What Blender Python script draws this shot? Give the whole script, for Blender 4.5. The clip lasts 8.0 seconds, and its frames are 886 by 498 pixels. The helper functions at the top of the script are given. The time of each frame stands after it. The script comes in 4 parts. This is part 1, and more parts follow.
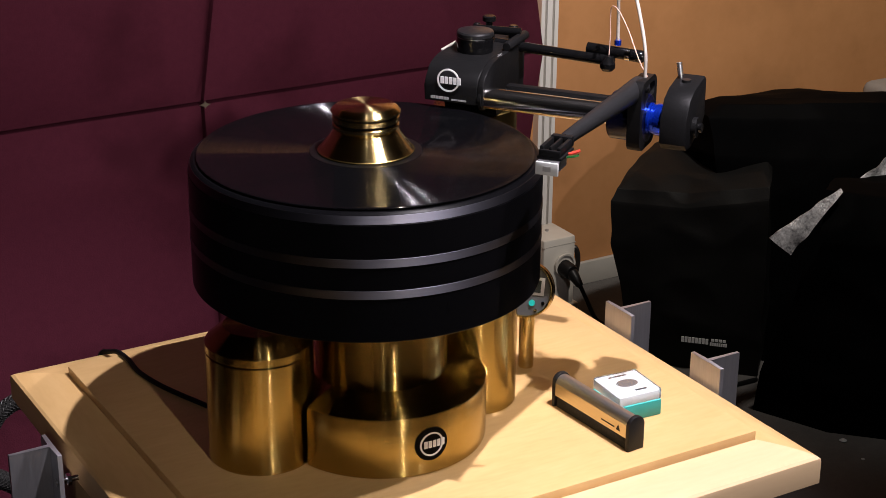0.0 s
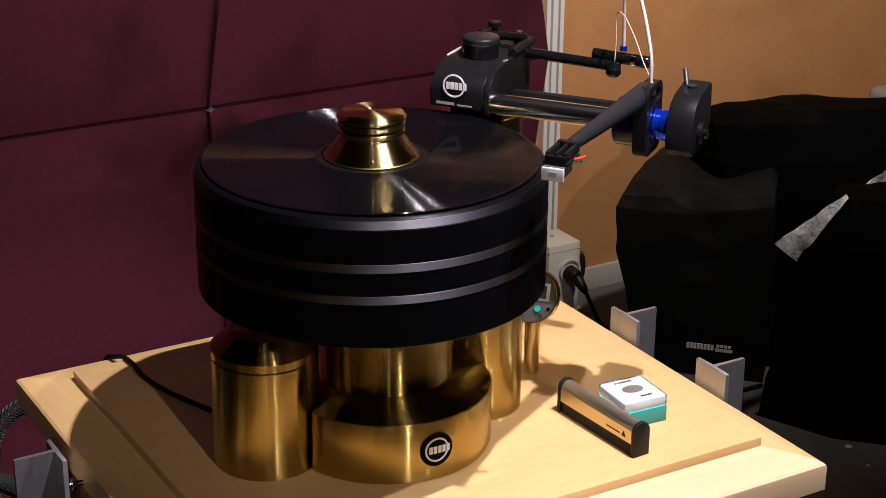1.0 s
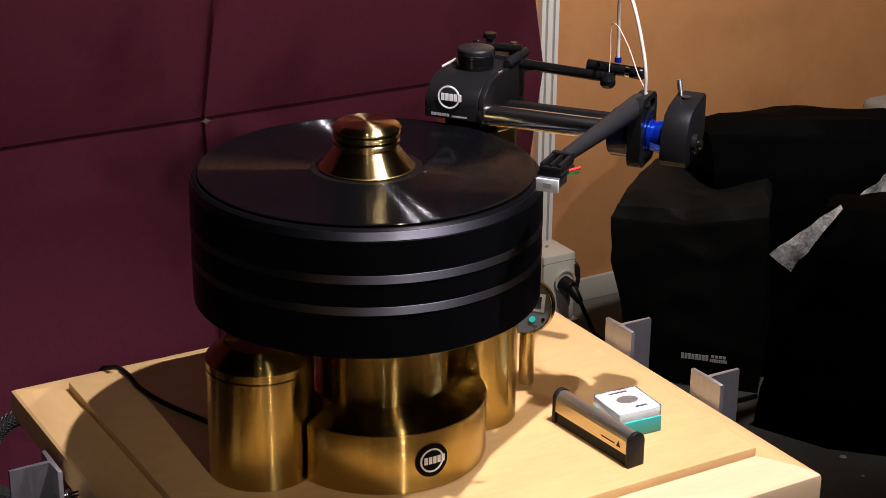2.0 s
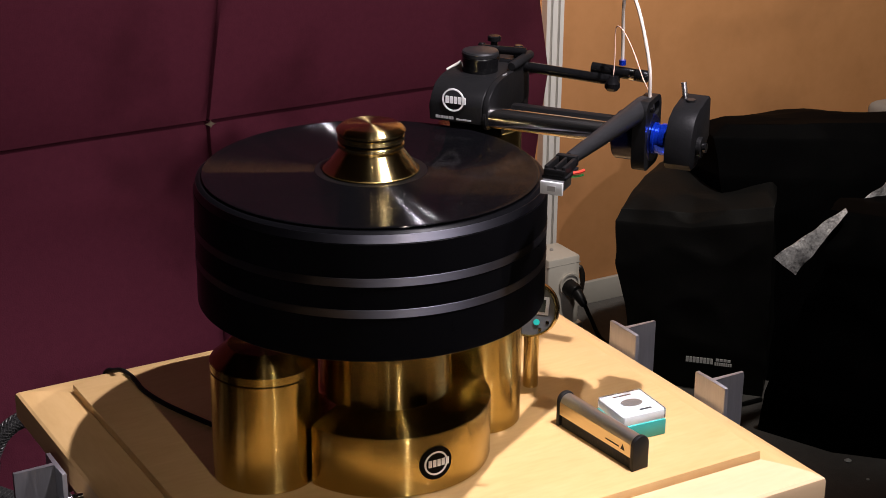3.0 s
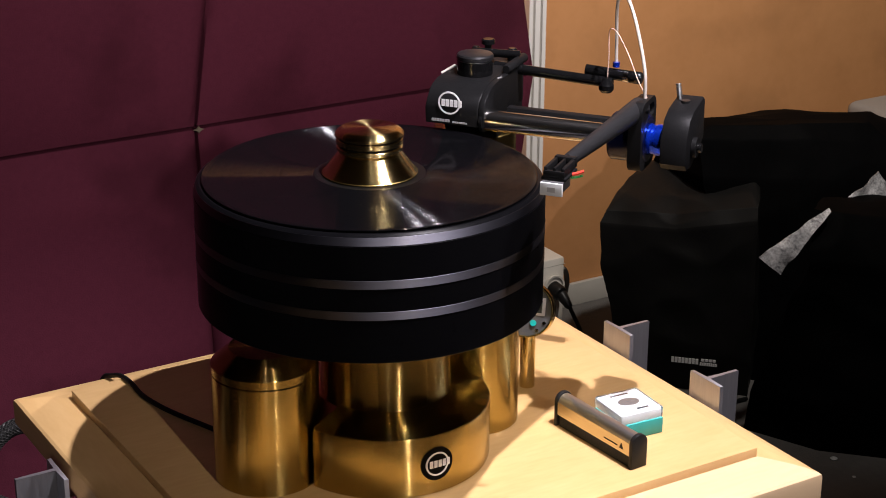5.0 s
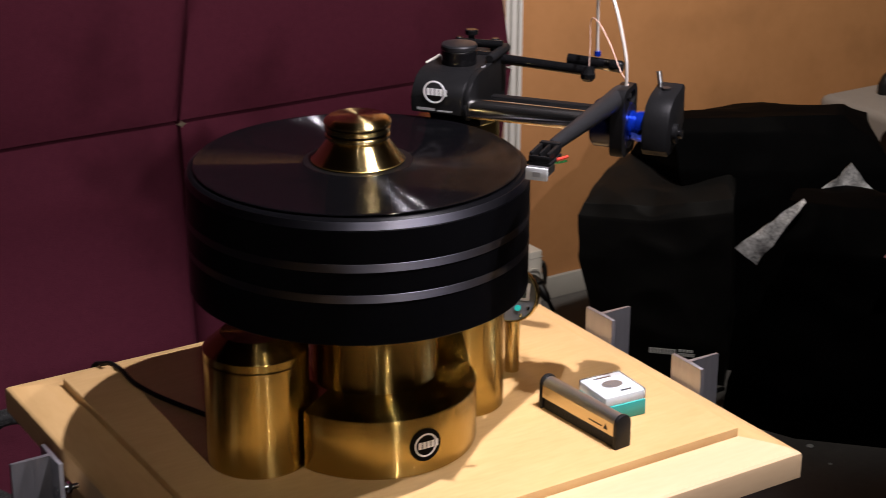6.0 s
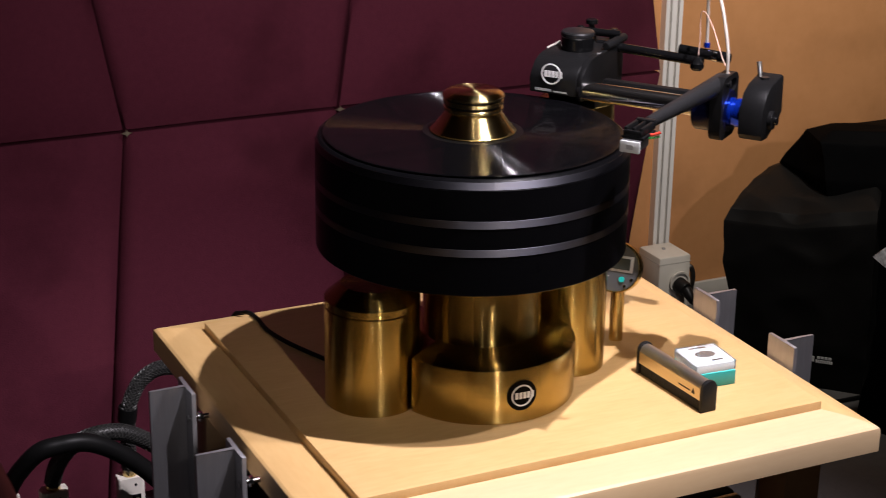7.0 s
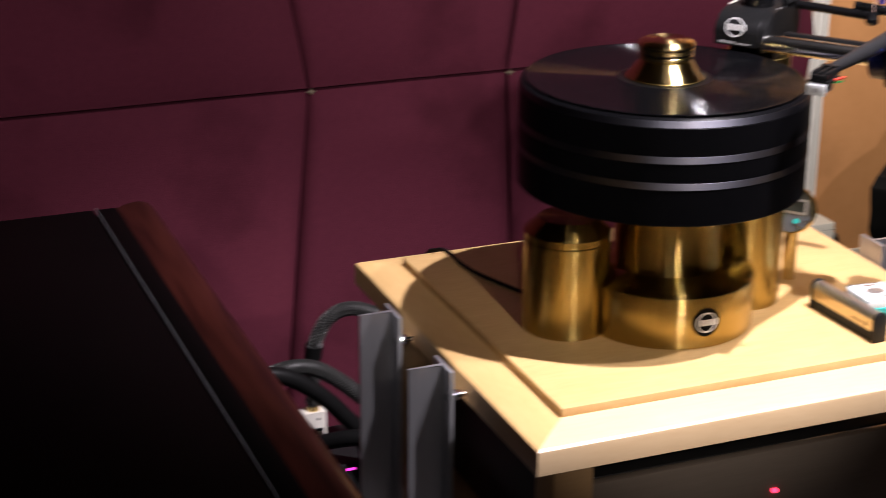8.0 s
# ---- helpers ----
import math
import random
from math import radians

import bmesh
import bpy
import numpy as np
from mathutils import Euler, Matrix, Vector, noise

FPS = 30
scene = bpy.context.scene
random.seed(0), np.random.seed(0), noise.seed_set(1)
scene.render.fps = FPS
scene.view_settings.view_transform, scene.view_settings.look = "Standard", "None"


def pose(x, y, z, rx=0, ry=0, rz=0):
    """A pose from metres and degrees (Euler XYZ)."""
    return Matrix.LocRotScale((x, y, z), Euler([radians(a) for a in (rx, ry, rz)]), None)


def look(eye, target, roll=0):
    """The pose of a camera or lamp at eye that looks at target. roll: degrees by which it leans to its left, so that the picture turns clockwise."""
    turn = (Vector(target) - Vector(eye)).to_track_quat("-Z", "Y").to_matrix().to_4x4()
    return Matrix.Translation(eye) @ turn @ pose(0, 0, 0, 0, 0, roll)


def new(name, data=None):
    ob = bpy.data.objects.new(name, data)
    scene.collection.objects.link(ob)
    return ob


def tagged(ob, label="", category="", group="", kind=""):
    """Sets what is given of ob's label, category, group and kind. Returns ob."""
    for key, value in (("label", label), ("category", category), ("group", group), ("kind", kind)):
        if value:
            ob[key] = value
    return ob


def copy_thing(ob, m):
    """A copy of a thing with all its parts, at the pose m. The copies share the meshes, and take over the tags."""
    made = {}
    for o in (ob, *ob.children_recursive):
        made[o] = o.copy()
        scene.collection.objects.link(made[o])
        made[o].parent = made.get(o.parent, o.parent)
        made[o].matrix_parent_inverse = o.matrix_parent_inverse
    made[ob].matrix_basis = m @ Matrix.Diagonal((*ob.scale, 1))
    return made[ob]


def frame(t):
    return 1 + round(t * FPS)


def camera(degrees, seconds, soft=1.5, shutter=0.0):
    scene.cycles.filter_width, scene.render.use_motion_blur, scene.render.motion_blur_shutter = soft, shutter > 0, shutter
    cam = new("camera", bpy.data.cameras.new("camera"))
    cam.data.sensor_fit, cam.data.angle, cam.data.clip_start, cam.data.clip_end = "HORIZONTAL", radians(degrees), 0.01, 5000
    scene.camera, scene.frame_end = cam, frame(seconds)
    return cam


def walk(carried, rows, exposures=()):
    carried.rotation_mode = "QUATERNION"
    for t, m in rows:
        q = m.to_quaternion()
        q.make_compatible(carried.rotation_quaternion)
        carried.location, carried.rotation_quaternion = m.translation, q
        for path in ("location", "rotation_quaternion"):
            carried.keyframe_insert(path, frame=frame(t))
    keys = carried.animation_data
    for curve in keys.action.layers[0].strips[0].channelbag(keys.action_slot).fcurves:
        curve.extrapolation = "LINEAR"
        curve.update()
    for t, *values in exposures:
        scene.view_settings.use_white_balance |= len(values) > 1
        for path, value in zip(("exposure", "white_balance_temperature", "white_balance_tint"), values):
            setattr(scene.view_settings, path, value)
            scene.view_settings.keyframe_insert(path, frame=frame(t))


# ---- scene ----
cam = camera(28.60, 8.0, 0.75, 0.4)
PATH = [
    (0, (-0.6899, -1.2990, 0.7717), (0.0210, -0.1004, 0.2167), 0.51),
    (0.5, (-0.6893, -1.2973, 0.7724), (0.0242, -0.0993, 0.2195), 0.59),
    (1, (-0.6901, -1.2981, 0.7716), (0.0180, -0.0960, 0.2209), 0.53),
    (1.5, (-0.6916, -1.3001, 0.7731), (0.0226, -0.0984, 0.2293), 0.60),
    (3, (-0.6911, -1.3009, 0.7723), (0.0193, -0.0949, 0.2329), 0.54),
    (3.5, (-0.6968, -1.3087, 0.7736), (0.0168, -0.1004, 0.2438), 0.62),
    (4, (-0.6998, -1.3131, 0.7740), (0.0086, -0.1019, 0.2440), 0.41),
    (5.3, (-0.7351, -1.2910, 0.7738), (0.0209, -0.1141, 0.2322), 0.14),
    (5.5, (-0.7535, -1.2874, 0.7715), (0.0279, -0.1275, 0.2292), 0.09),
    (5.8, (-0.7403, -1.2908, 0.7665), (0.0361, -0.1273, 0.2248), 0.29),
    (6, (-0.7450, -1.3212, 0.7719), (0.0053, -0.1376, 0.2369), 0.22),
    (6.2, (-0.7186, -1.3548, 0.7646), (-0.0125, -0.1435, 0.2317), 0.01),
    (6.5, (-0.7194, -1.4204, 0.7668), (-0.0918, -0.1688, 0.2285), -0.52),
    (6.7, (-0.7288, -1.4637, 0.7662), (-0.1256, -0.1997, 0.2291), 0.40),
    (7, (-0.7498, -1.4949, 0.7706), (-0.1402, -0.2265, 0.2515), 0.81),
    (7.2, (-0.7850, -1.5133, 0.7610), (-0.1987, -0.2316, 0.2476), 1.10),
    (7.5, (-0.8426, -1.5390, 0.7612), (-0.2951, -0.2430, 0.2409), 0.48),
    (7.7, (-0.8812, -1.5838, 0.7668), (-0.3329, -0.2892, 0.2439), 0.64),
    (7.9, (-0.9003, -1.6132, 0.7716), (-0.3561, -0.3182, 0.2455), 0.67),
    (8, (-0.8980, -1.6076, 0.7673), (-0.3781, -0.3035, 0.2390), 0.31),
]
walk(cam, [(t, look(eye, target, roll)) for t, eye, target, roll in PATH], ((0, -0.03, 6150, 10), (3, 0.0, 6150, 10), (4, 0.13, 6150, 10), (5.5, 0.03, 6100, 10), (6, -0.05, 6100, 10),
      (6.5, -0.06, 6100, 10), (7.5, 0.02, 6150, 10), (7.7, 0.3, 6150, 10), (8, 0.55, 6150, 10)))

# ---- light and exposure: ceiling spots over and in front of the rack, two added spots, an unseen dark room behind ----
world = bpy.data.worlds.new("room_air")
scene.world = world
world.use_nodes = True
world.node_tree.nodes["Background"].inputs[0].default_value = (0.9, 0.75, 0.6, 1)
world.node_tree.nodes["Background"].inputs[1].default_value = 0.02
scene.view_settings.exposure = 0.0


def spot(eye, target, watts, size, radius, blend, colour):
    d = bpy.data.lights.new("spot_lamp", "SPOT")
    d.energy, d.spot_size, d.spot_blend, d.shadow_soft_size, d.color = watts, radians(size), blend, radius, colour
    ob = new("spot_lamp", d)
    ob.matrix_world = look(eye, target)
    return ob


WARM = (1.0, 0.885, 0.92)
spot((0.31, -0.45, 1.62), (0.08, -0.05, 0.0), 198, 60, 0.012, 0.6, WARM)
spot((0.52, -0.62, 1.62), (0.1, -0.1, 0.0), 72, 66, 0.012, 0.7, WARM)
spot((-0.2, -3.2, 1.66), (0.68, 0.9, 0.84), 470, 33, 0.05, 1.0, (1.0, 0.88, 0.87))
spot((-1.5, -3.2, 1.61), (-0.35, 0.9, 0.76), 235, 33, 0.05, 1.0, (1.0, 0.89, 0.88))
# added narrow spot that brightens the brass and the table under the platter
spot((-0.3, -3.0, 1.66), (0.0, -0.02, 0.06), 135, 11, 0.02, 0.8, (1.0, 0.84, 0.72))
# added spot with no known source, brightens the peach wall
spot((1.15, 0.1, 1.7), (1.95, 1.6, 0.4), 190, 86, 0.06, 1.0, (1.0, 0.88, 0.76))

# ---- materials ----


def material(name, colour, second=None, rough=0.5, metal=0.0, grain=(1, 1, 1), scale=30.0, bump=0.0, bump_scale=None,
             spec=0.5, aniso=0.0, vary=0.5, rough_vary=0.0, coat=0.0, sheen=0.0, trans=0.0, ior=1.45, emit=0.0, blotches=0.0, bands=0.0, axis=(0, 0), tool=0.0, walls=False):
    m = bpy.data.materials.new(name)
    m.use_nodes = True
    t = m.node_tree
    b = t.nodes["Principled BSDF"]
    n = t.nodes.new
    b.inputs["Roughness"].default_value = rough
    b.inputs["Metallic"].default_value = metal
    b.inputs["Specular IOR Level"].default_value = spec
    b.inputs["Coat Weight"].default_value = coat
    b.inputs["Coat Roughness"].default_value = 0.08
    b.inputs["Sheen Weight"].default_value = sheen
    b.inputs["Transmission Weight"].default_value = trans
    b.inputs["IOR"].default_value = ior
    if emit:
        b.inputs["Emission Color"].default_value = (*colour, 1)
        b.inputs["Emission Strength"].default_value = emit
    co = n("ShaderNodeTexCoord")
    mp = n("ShaderNodeMapping")
    mp.inputs["Scale"].default_value = grain
    t.links.new(co.outputs["Object"], mp.inputs["Vector"])
    big, fine = n("ShaderNodeTexNoise"), n("ShaderNodeTexNoise")
    for node, s, d in ((big, scale * 0.22, 3), (fine, scale, 6)):
        node.inputs["Scale"].default_value, node.inputs["Detail"].default_value = s, d
        t.links.new(mp.outputs["Vector"], node.inputs["Vector"])
    mixed = n("ShaderNodeMath")
    mixed.operation = "MULTIPLY_ADD"
    mixed.inputs[1].default_value = 0.5
    t.links.new(fine.outputs["Fac"], mixed.inputs[0])
    half = n("ShaderNodeMath")
    half.operation = "MULTIPLY"
    half.inputs[1].default_value = 0.5
    t.links.new(big.outputs["Fac"], half.inputs[0])
    t.links.new(half.outputs[0], mixed.inputs[2])
    ramp = n("ShaderNodeMapRange")
    ramp.inputs["From Min"].default_value, ramp.inputs["From Max"].default_value = 0.5 - 0.5 * (1 - vary) - 0.1, 0.5 + 0.5 * (1 - vary) + 0.1
    t.links.new(mixed.outputs[0], ramp.inputs["Value"])
    mix = n("ShaderNodeMix")
    mix.data_type = "RGBA"
    mix.inputs[6].default_value = (*colour, 1)
    mix.inputs[7].default_value = (*(second or colour), 1)
    t.links.new(ramp.outputs["Result"], mix.inputs[0])
    t.links.new(mix.outputs[2], b.inputs["Base Color"])
    # darker blotches laid over the colour by coarse noise
    if blotches:
        sn = n("ShaderNodeTexNoise")
        sn.inputs["Scale"].default_value, sn.inputs["Detail"].default_value = 5.0, 5
        t.links.new(co.outputs["Object"], sn.inputs["Vector"])
        sr = n("ShaderNodeMapRange")
        sr.inputs["From Min"].default_value, sr.inputs["From Max"].default_value = 0.52, 0.68
        sr.inputs["To Max"].default_value = blotches
        t.links.new(sn.outputs["Fac"], sr.inputs["Value"])
        dark = n("ShaderNodeMix")
        dark.data_type = "RGBA"
        dark.inputs[7].default_value = (*[c * 0.45 for c in colour], 1)
        t.links.new(sr.outputs["Result"], dark.inputs[0])
        t.links.new(mix.outputs[2], dark.inputs[6])
        t.links.new(dark.outputs[2], b.inputs["Base Color"])
    if rough_vary:
        rr = n("ShaderNodeMapRange")
        rr.inputs["To Min"].default_value, rr.inputs["To Max"].default_value = max(0.02, rough - rough_vary), rough + rough_vary
        t.links.new(fine.outputs["Fac"], rr.inputs["Value"])
        t.links.new(rr.outputs["Result"], b.inputs["Roughness"])
    if bump:
        src = fine
        if bump_scale:
            src = n("ShaderNodeTexNoise")
            src.inputs["Scale"].default_value, src.inputs["Detail"].default_value = bump_scale, 4
            t.links.new(mp.outputs["Vector"], src.inputs["Vector"])
        bp = n("ShaderNodeBump")
        bp.inputs["Strength"].default_value, bp.inputs["Distance"].default_value = bump, 0.002
        t.links.new(src.outputs["Fac"], bp.inputs["Height"])
        t.links.new(bp.outputs["Normal"], b.inputs["Normal"])
    if bands:
        # bands of tracks: the gloss changes with the distance from the axis
        flat, far = n("ShaderNodeVectorMath"), n("ShaderNodeVectorMath")
        flat.operation, far.operation = "MULTIPLY", "LENGTH"
        flat.inputs[1].default_value = (1, 1, 0)
        t.links.new(co.outputs["Object"], flat.inputs[0])
        t.links.new(flat.outputs[0], far.inputs[0])
        ring = n("ShaderNodeTexNoise")
        ring.noise_dimensions = "1D"
        ring.inputs["Scale"].default_value, ring.inputs["Detail"].default_value = 420, 4
        t.links.new(far.outputs["Value"], ring.inputs["W"])
        gloss = n("ShaderNodeMapRange")
        gloss.inputs["From Min"].default_value, gloss.inputs["From Max"].default_value = 0.3, 0.7
        gloss.inputs["To Min"].default_value, gloss.inputs["To Max"].default_value = spec * (1 - bands), spec * (1 + bands)
        t.links.new(ring.outputs["Fac"], gloss.inputs["Value"])
        t.links.new(gloss.outputs["Result"], b.inputs["Specular IOR Level"])
    if aniso:
        # turning marks run round the upright axis, so that highlights stretch along the profile
        geo, arm_way = n("ShaderNodeNewGeometry"), n("ShaderNodeVectorMath")
        arm_way.operation = "SUBTRACT"
        arm_way.inputs[1].default_value = (*axis, 0)
        t.links.new(co.outputs["Object"], arm_way.inputs[0])
        round_way, along = n("ShaderNodeVectorMath"), n("ShaderNodeVectorMath")
        round_way.operation = along.operation = "CROSS_PRODUCT"
        round_way.inputs[0].default_value = (0, 0, 1)
        t.links.new(arm_way.outputs[0], round_way.inputs[1])
        t.links.new(geo.outputs["Normal"], along.inputs[0])
        t.links.new(round_way.outputs[0], along.inputs[1])
        unit = n("ShaderNodeVectorMath")
        unit.operation = "NORMALIZE"
        t.links.new(along.outputs[0], unit.inputs[0])
        b.inputs["Anisotropic"].default_value = aniso
        if tool:
            # marks finer than the eye can part lean the surface to and fro along the profile
            apart = n("ShaderNodeSeparateXYZ")
            t.links.new(arm_way.outputs[0], apart.inputs[0])
            reach, where = n("ShaderNodeVectorMath"), n("ShaderNodeMath")
            reach.operation, where.operation = "LENGTH", "ADD"
            t.links.new(arm_way.outputs[0], reach.inputs[0])
            t.links.new(reach.outputs["Value"], where.inputs[0])
            t.links.new(apart.outputs[2], where.inputs[1])
            mark = n("ShaderNodeTexWhiteNoise")
            mark.noise_dimensions = "1D"
            t.links.new(where.outputs[0], mark.inputs["W"])
            both_ways, lean = n("ShaderNodeMapRange"), n("ShaderNodeMath")
            both_ways.inputs["To Min"].default_value, both_ways.inputs["To Max"].default_value = -1, 1
            t.links.new(mark.outputs["Value"], both_ways.inputs["Value"])
            lean.operation = "POWER"
            lean.inputs[1].default_value = 5
            t.links.new(both_ways.outputs["Result"], lean.inputs[0])
            if walls:
                # groove walls: nearly all lean by the full angle, one way or the other
                both_ways.inputs["To Min"].default_value, both_ways.inputs["To Max"].default_value = -math.pi / 2, math.pi / 2
                steep, quarter = n("ShaderNodeMath"), n("ShaderNodeMath")
                steep.operation = lean.operation = "SINE"
                quarter.operation = "MULTIPLY"
                quarter.inputs[1].default_value = math.pi / 2
                t.links.new(both_ways.outputs["Result"], steep.inputs[0])
                t.links.new(steep.outputs[0], quarter.inputs[0])
                t.links.new(quarter.outputs[0], lean.inputs[0])
            size, total, whole = n("ShaderNodeMath"), n("ShaderNodeVectorMath"), n("ShaderNodeVectorMath")
            size.operation, total.operation, whole.operation = "MULTIPLY", "MULTIPLY_ADD", "NORMALIZE"
            size.inputs[1].default_value = tool
            t.links.new(lean.outputs[0], size.inputs[0])
            t.links.new(unit.outputs[0], total.inputs[0])
            t.links.new(size.outputs[0], total.inputs[1])
            t.links.new(geo.outputs["Normal"], total.inputs[2])
            t.links.new(total.outputs[0], whole.inputs[0])
            t.links.new(whole.outputs[0], b.inputs["Normal"])
        t.links.new(unit.outputs[0], b.inputs["Tangent"])
    return m


BRASS = material("turned_brass", (0.57, 0.42, 0.135), (0.41, 0.295, 0.09), 0.17, 1.0, (2, 2, 90), 30, aniso=0.96, rough_vary=0.04, tool=1.4)
BRASS_PLAIN = material("plain_brass", (0.58, 0.43, 0.15), (0.48, 0.345, 0.11), 0.25, 1.0, scale=30)
BRASS_BRIGHT = material("bright_turned_brass", (0.8, 0.63, 0.28), (0.7, 0.53, 0.22), 0.2, 1.0, (2, 2, 90), 60, aniso=0.95, rough_vary=0.05, tool=0.9)
BLACK_ACRYLIC = material("black_platter_acrylic", (0.002, 0.002, 0.0025), (0.003, 0.003, 0.0035), 0.3, 0.0, scale=80, rough_vary=0.06, spec=0.04)
RING_METAL = material("satin_dark_aluminium_ring", (0.13, 0.13, 0.15), (0.1, 0.1, 0.12), 0.46, 1.0, (1, 1, 20), 60, aniso=0.85, axis=(-0.013, 0.003))
VINYL = material("vinyl", (0.002, 0.002, 0.0025), (0.003, 0.003, 0.0035), 0.12, 0.0, scale=50, spec=0.08, coat=0.12, aniso=0.5, bands=0.5, tool=1.0, walls=True)
LABEL_BLACK = material("record_label_dark", (0.003, 0.003, 0.003), (0.005, 0.005, 0.005), 0.3, scale=60, spec=0.2)
MAPLE = material("maple_veneer", (0.66, 0.445, 0.2), (0.53, 0.325, 0.125), 0.38, 0.0, (3, 14, 14), 14, bump=0.04, coat=0.15, vary=0.55, blotches=0.1)
MAPLE_PALE = material("pale_maple_lipping", (0.7, 0.52, 0.31), (0.61, 0.425, 0.235), 0.36, 0.0, (3, 14, 14), 14, bump=0.04, coat=0.25, vary=0.45)
MAPLE_CROSS = material("maple_cross_grain", (0.66, 0.445, 0.2), (0.53, 0.325, 0.125), 0.38, 0.0, (14, 3, 14), 14, bump=0.04, coat=0.15, vary=0.45)
MAPLE_EDGE = material("maple_solid_edge", (0.66, 0.46, 0.26), (0.52, 0.34, 0.17), 0.42, 0.0, (3, 30, 30), 14, bump=0.05, vary=0.45)
WOOD_DARK = material("brown_shelf_wood", (0.48, 0.31, 0.155), (0.39, 0.24, 0.11), 0.45, 0.0, (3, 20, 20), 14, bump=0.05)
STEEL = material("polished_steel", (0.8, 0.78, 0.75), (0.7, 0.68, 0.65), 0.18, 1.0, (1, 60, 60), 40, rough_vary=0.05)
CHROME = material("chrome", (0.75, 0.75, 0.75), (0.65, 0.65, 0.65), 0.1, 1.0)
ALUMINIUM = material("satin_aluminium", (0.58, 0.58, 0.6), (0.46, 0.46, 0.48), 0.5, 1.0, (30, 30, 2), 24, rough_vary=0.1, bump=0.03)
ARM_BLACK = material("textured_black_paint", (0.005, 0.005, 0.0052), (0.0085, 0.0085, 0.0088), 0.42, 0.0, scale=300, bump=0.1, spec=0.07)
SATIN_BLACK = material("satin_black_metal", (0.02, 0.02, 0.021), (0.03, 0.03, 0.031), 0.35, 0.6, scale=80)
GLOSS_BLACK = material("glossy_black", (0.003, 0.003, 0.0035), (0.005, 0.005, 0.005), 0.14, 0.0, scale=60, spec=0.3)
CARBON = material("carbon_arm_tube", (0.01, 0.01, 0.0105), (0.017, 0.017, 0.018), 0.42, 0.0, (1, 1, 8), 90, bump=0.06, spec=0.12)
BLUE_GLOSS = material("blue_anodised", (0.01, 0.05, 0.62), (0.008, 0.035, 0.45), 0.16, 0.75, scale=70)
BLUE_DARK = material("dark_blue_anodised", (0.002, 0.003, 0.016), (0.003, 0.004, 0.024), 0.24, 0.2, scale=70)
WHITE_PRINT = material("white_print", (0.75, 0.75, 0.75), (0.66, 0.66, 0.66), 0.5, scale=200)
GREY_PRINT = material("grey_print", (0.32, 0.32, 0.32), (0.26, 0.26, 0.26), 0.5, scale=200)
BLACK_PLASTIC = material("black_plastic", (0.008, 0.008, 0.0085), (0.013, 0.013, 0.013), 0.4, scale=120, bump=0.03, spec=0.25)
WHITE_PLASTIC = material("white_plastic", (0.72, 0.69, 0.63), (0.62, 0.58, 0.5), 0.4, scale=30, bump=0.02, blotches=0.15)
TUBE_WHITE = material("translucent_white_hose", (0.47, 0.43, 0.38), (0.4, 0.36, 0.31), 0.35, scale=60)
WIRE_RED = material("red_wire", (0.65, 0.05, 0.03), None, 0.4)
WIRE_GREEN = material("green_wire", (0.05, 0.4, 0.1), None, 0.4)
WIRE_COPPER = material("twisted_wire", (0.6, 0.3, 0.22), (0.75, 0.6, 0.5), 0.4, scale=900)
TEAL = material("teal_plastic", (0.03, 0.27, 0.24), (0.04, 0.33, 0.3), 0.35, scale=60)
ACRYLIC = material("clear_acrylic_lid", (0.9, 0.95, 0.95), (0.86, 0.92, 0.92), 0.06, 0.0, scale=60, trans=0.95, ior=1.49)
CARD = material("white_card", (0.5, 0.51, 0.51), (0.43, 0.45, 0.45), 0.6, scale=120)
BRUSH_GOLD = material("champagne_anodised", (0.68, 0.56, 0.36), (0.58, 0.47, 0.29), 0.34, 1.0, (60, 2, 60), 30, rough_vary=0.06)
BRUSH_SILVER = material("silver_anodised", (0.62, 0.62, 0.62), (0.52, 0.52, 0.52), 0.36, 1.0, (60, 2, 60), 30, rough_vary=0.06)
BRISTLE = material("black_bristles", (0.01, 0.01, 0.01), (0.02, 0.02, 0.02), 0.7, 0.0, (400, 400, 8), 6, bump=0.6)
# felt carries the strongest darker blotches of all the materials
CLOTH = material("burgundy_felt", (0.115, 0.0235, 0.04), (0.085, 0.017, 0.03), 0.95, 0.0, scale=420, bump=0.3, spec=0.08, blotches=0.62)
PEACH = material("peach_wall_board", (0.55, 0.268, 0.11), (0.46, 0.218, 0.083), 0.75, 0.0, scale=46, bump=0.1, bump_scale=260, spec=0.2, blotches=0.28)
# unseen walls and ceiling, dark to hold down reflections and bounced light
UNSEEN_WALL = material("unseen_dark_wall", (0.05, 0.035, 0.028), (0.04, 0.028, 0.022), 0.85, scale=8)
CEILING = material("unseen_dark_ceiling", (0.06, 0.055, 0.05), (0.05, 0.046, 0.042), 0.9, scale=12)
POST_WHITE = material("white_aluminium_post", (0.82, 0.8, 0.76), (0.74, 0.72, 0.68), 0.4, 0.1, (20, 20, 1), 20)
SKIRTING = material("grey_white_skirting", (0.5, 0.48, 0.44), (0.42, 0.4, 0.36), 0.55, scale=26, blotches=0.3)
FLOOR_GREY = material("grey_carpet", (0.095, 0.09, 0.086), (0.13, 0.124, 0.118), 0.92, 0.0, scale=330, bump=0.6, spec=0.12, blotches=0.35)
BAG = material("black_nylon_cloth", (0.0055, 0.0054, 0.0052), (0.0085, 0.0083, 0.008), 0.45, 0.0, scale=240, bump=0.12, spec=0.16)
BAG_SOFT = material("black_velvet_cloth", (0.0014, 0.0014, 0.0016), (0.0026, 0.0026, 0.0028), 0.65, 0.0, scale=240, bump=0.15, spec=0.03)
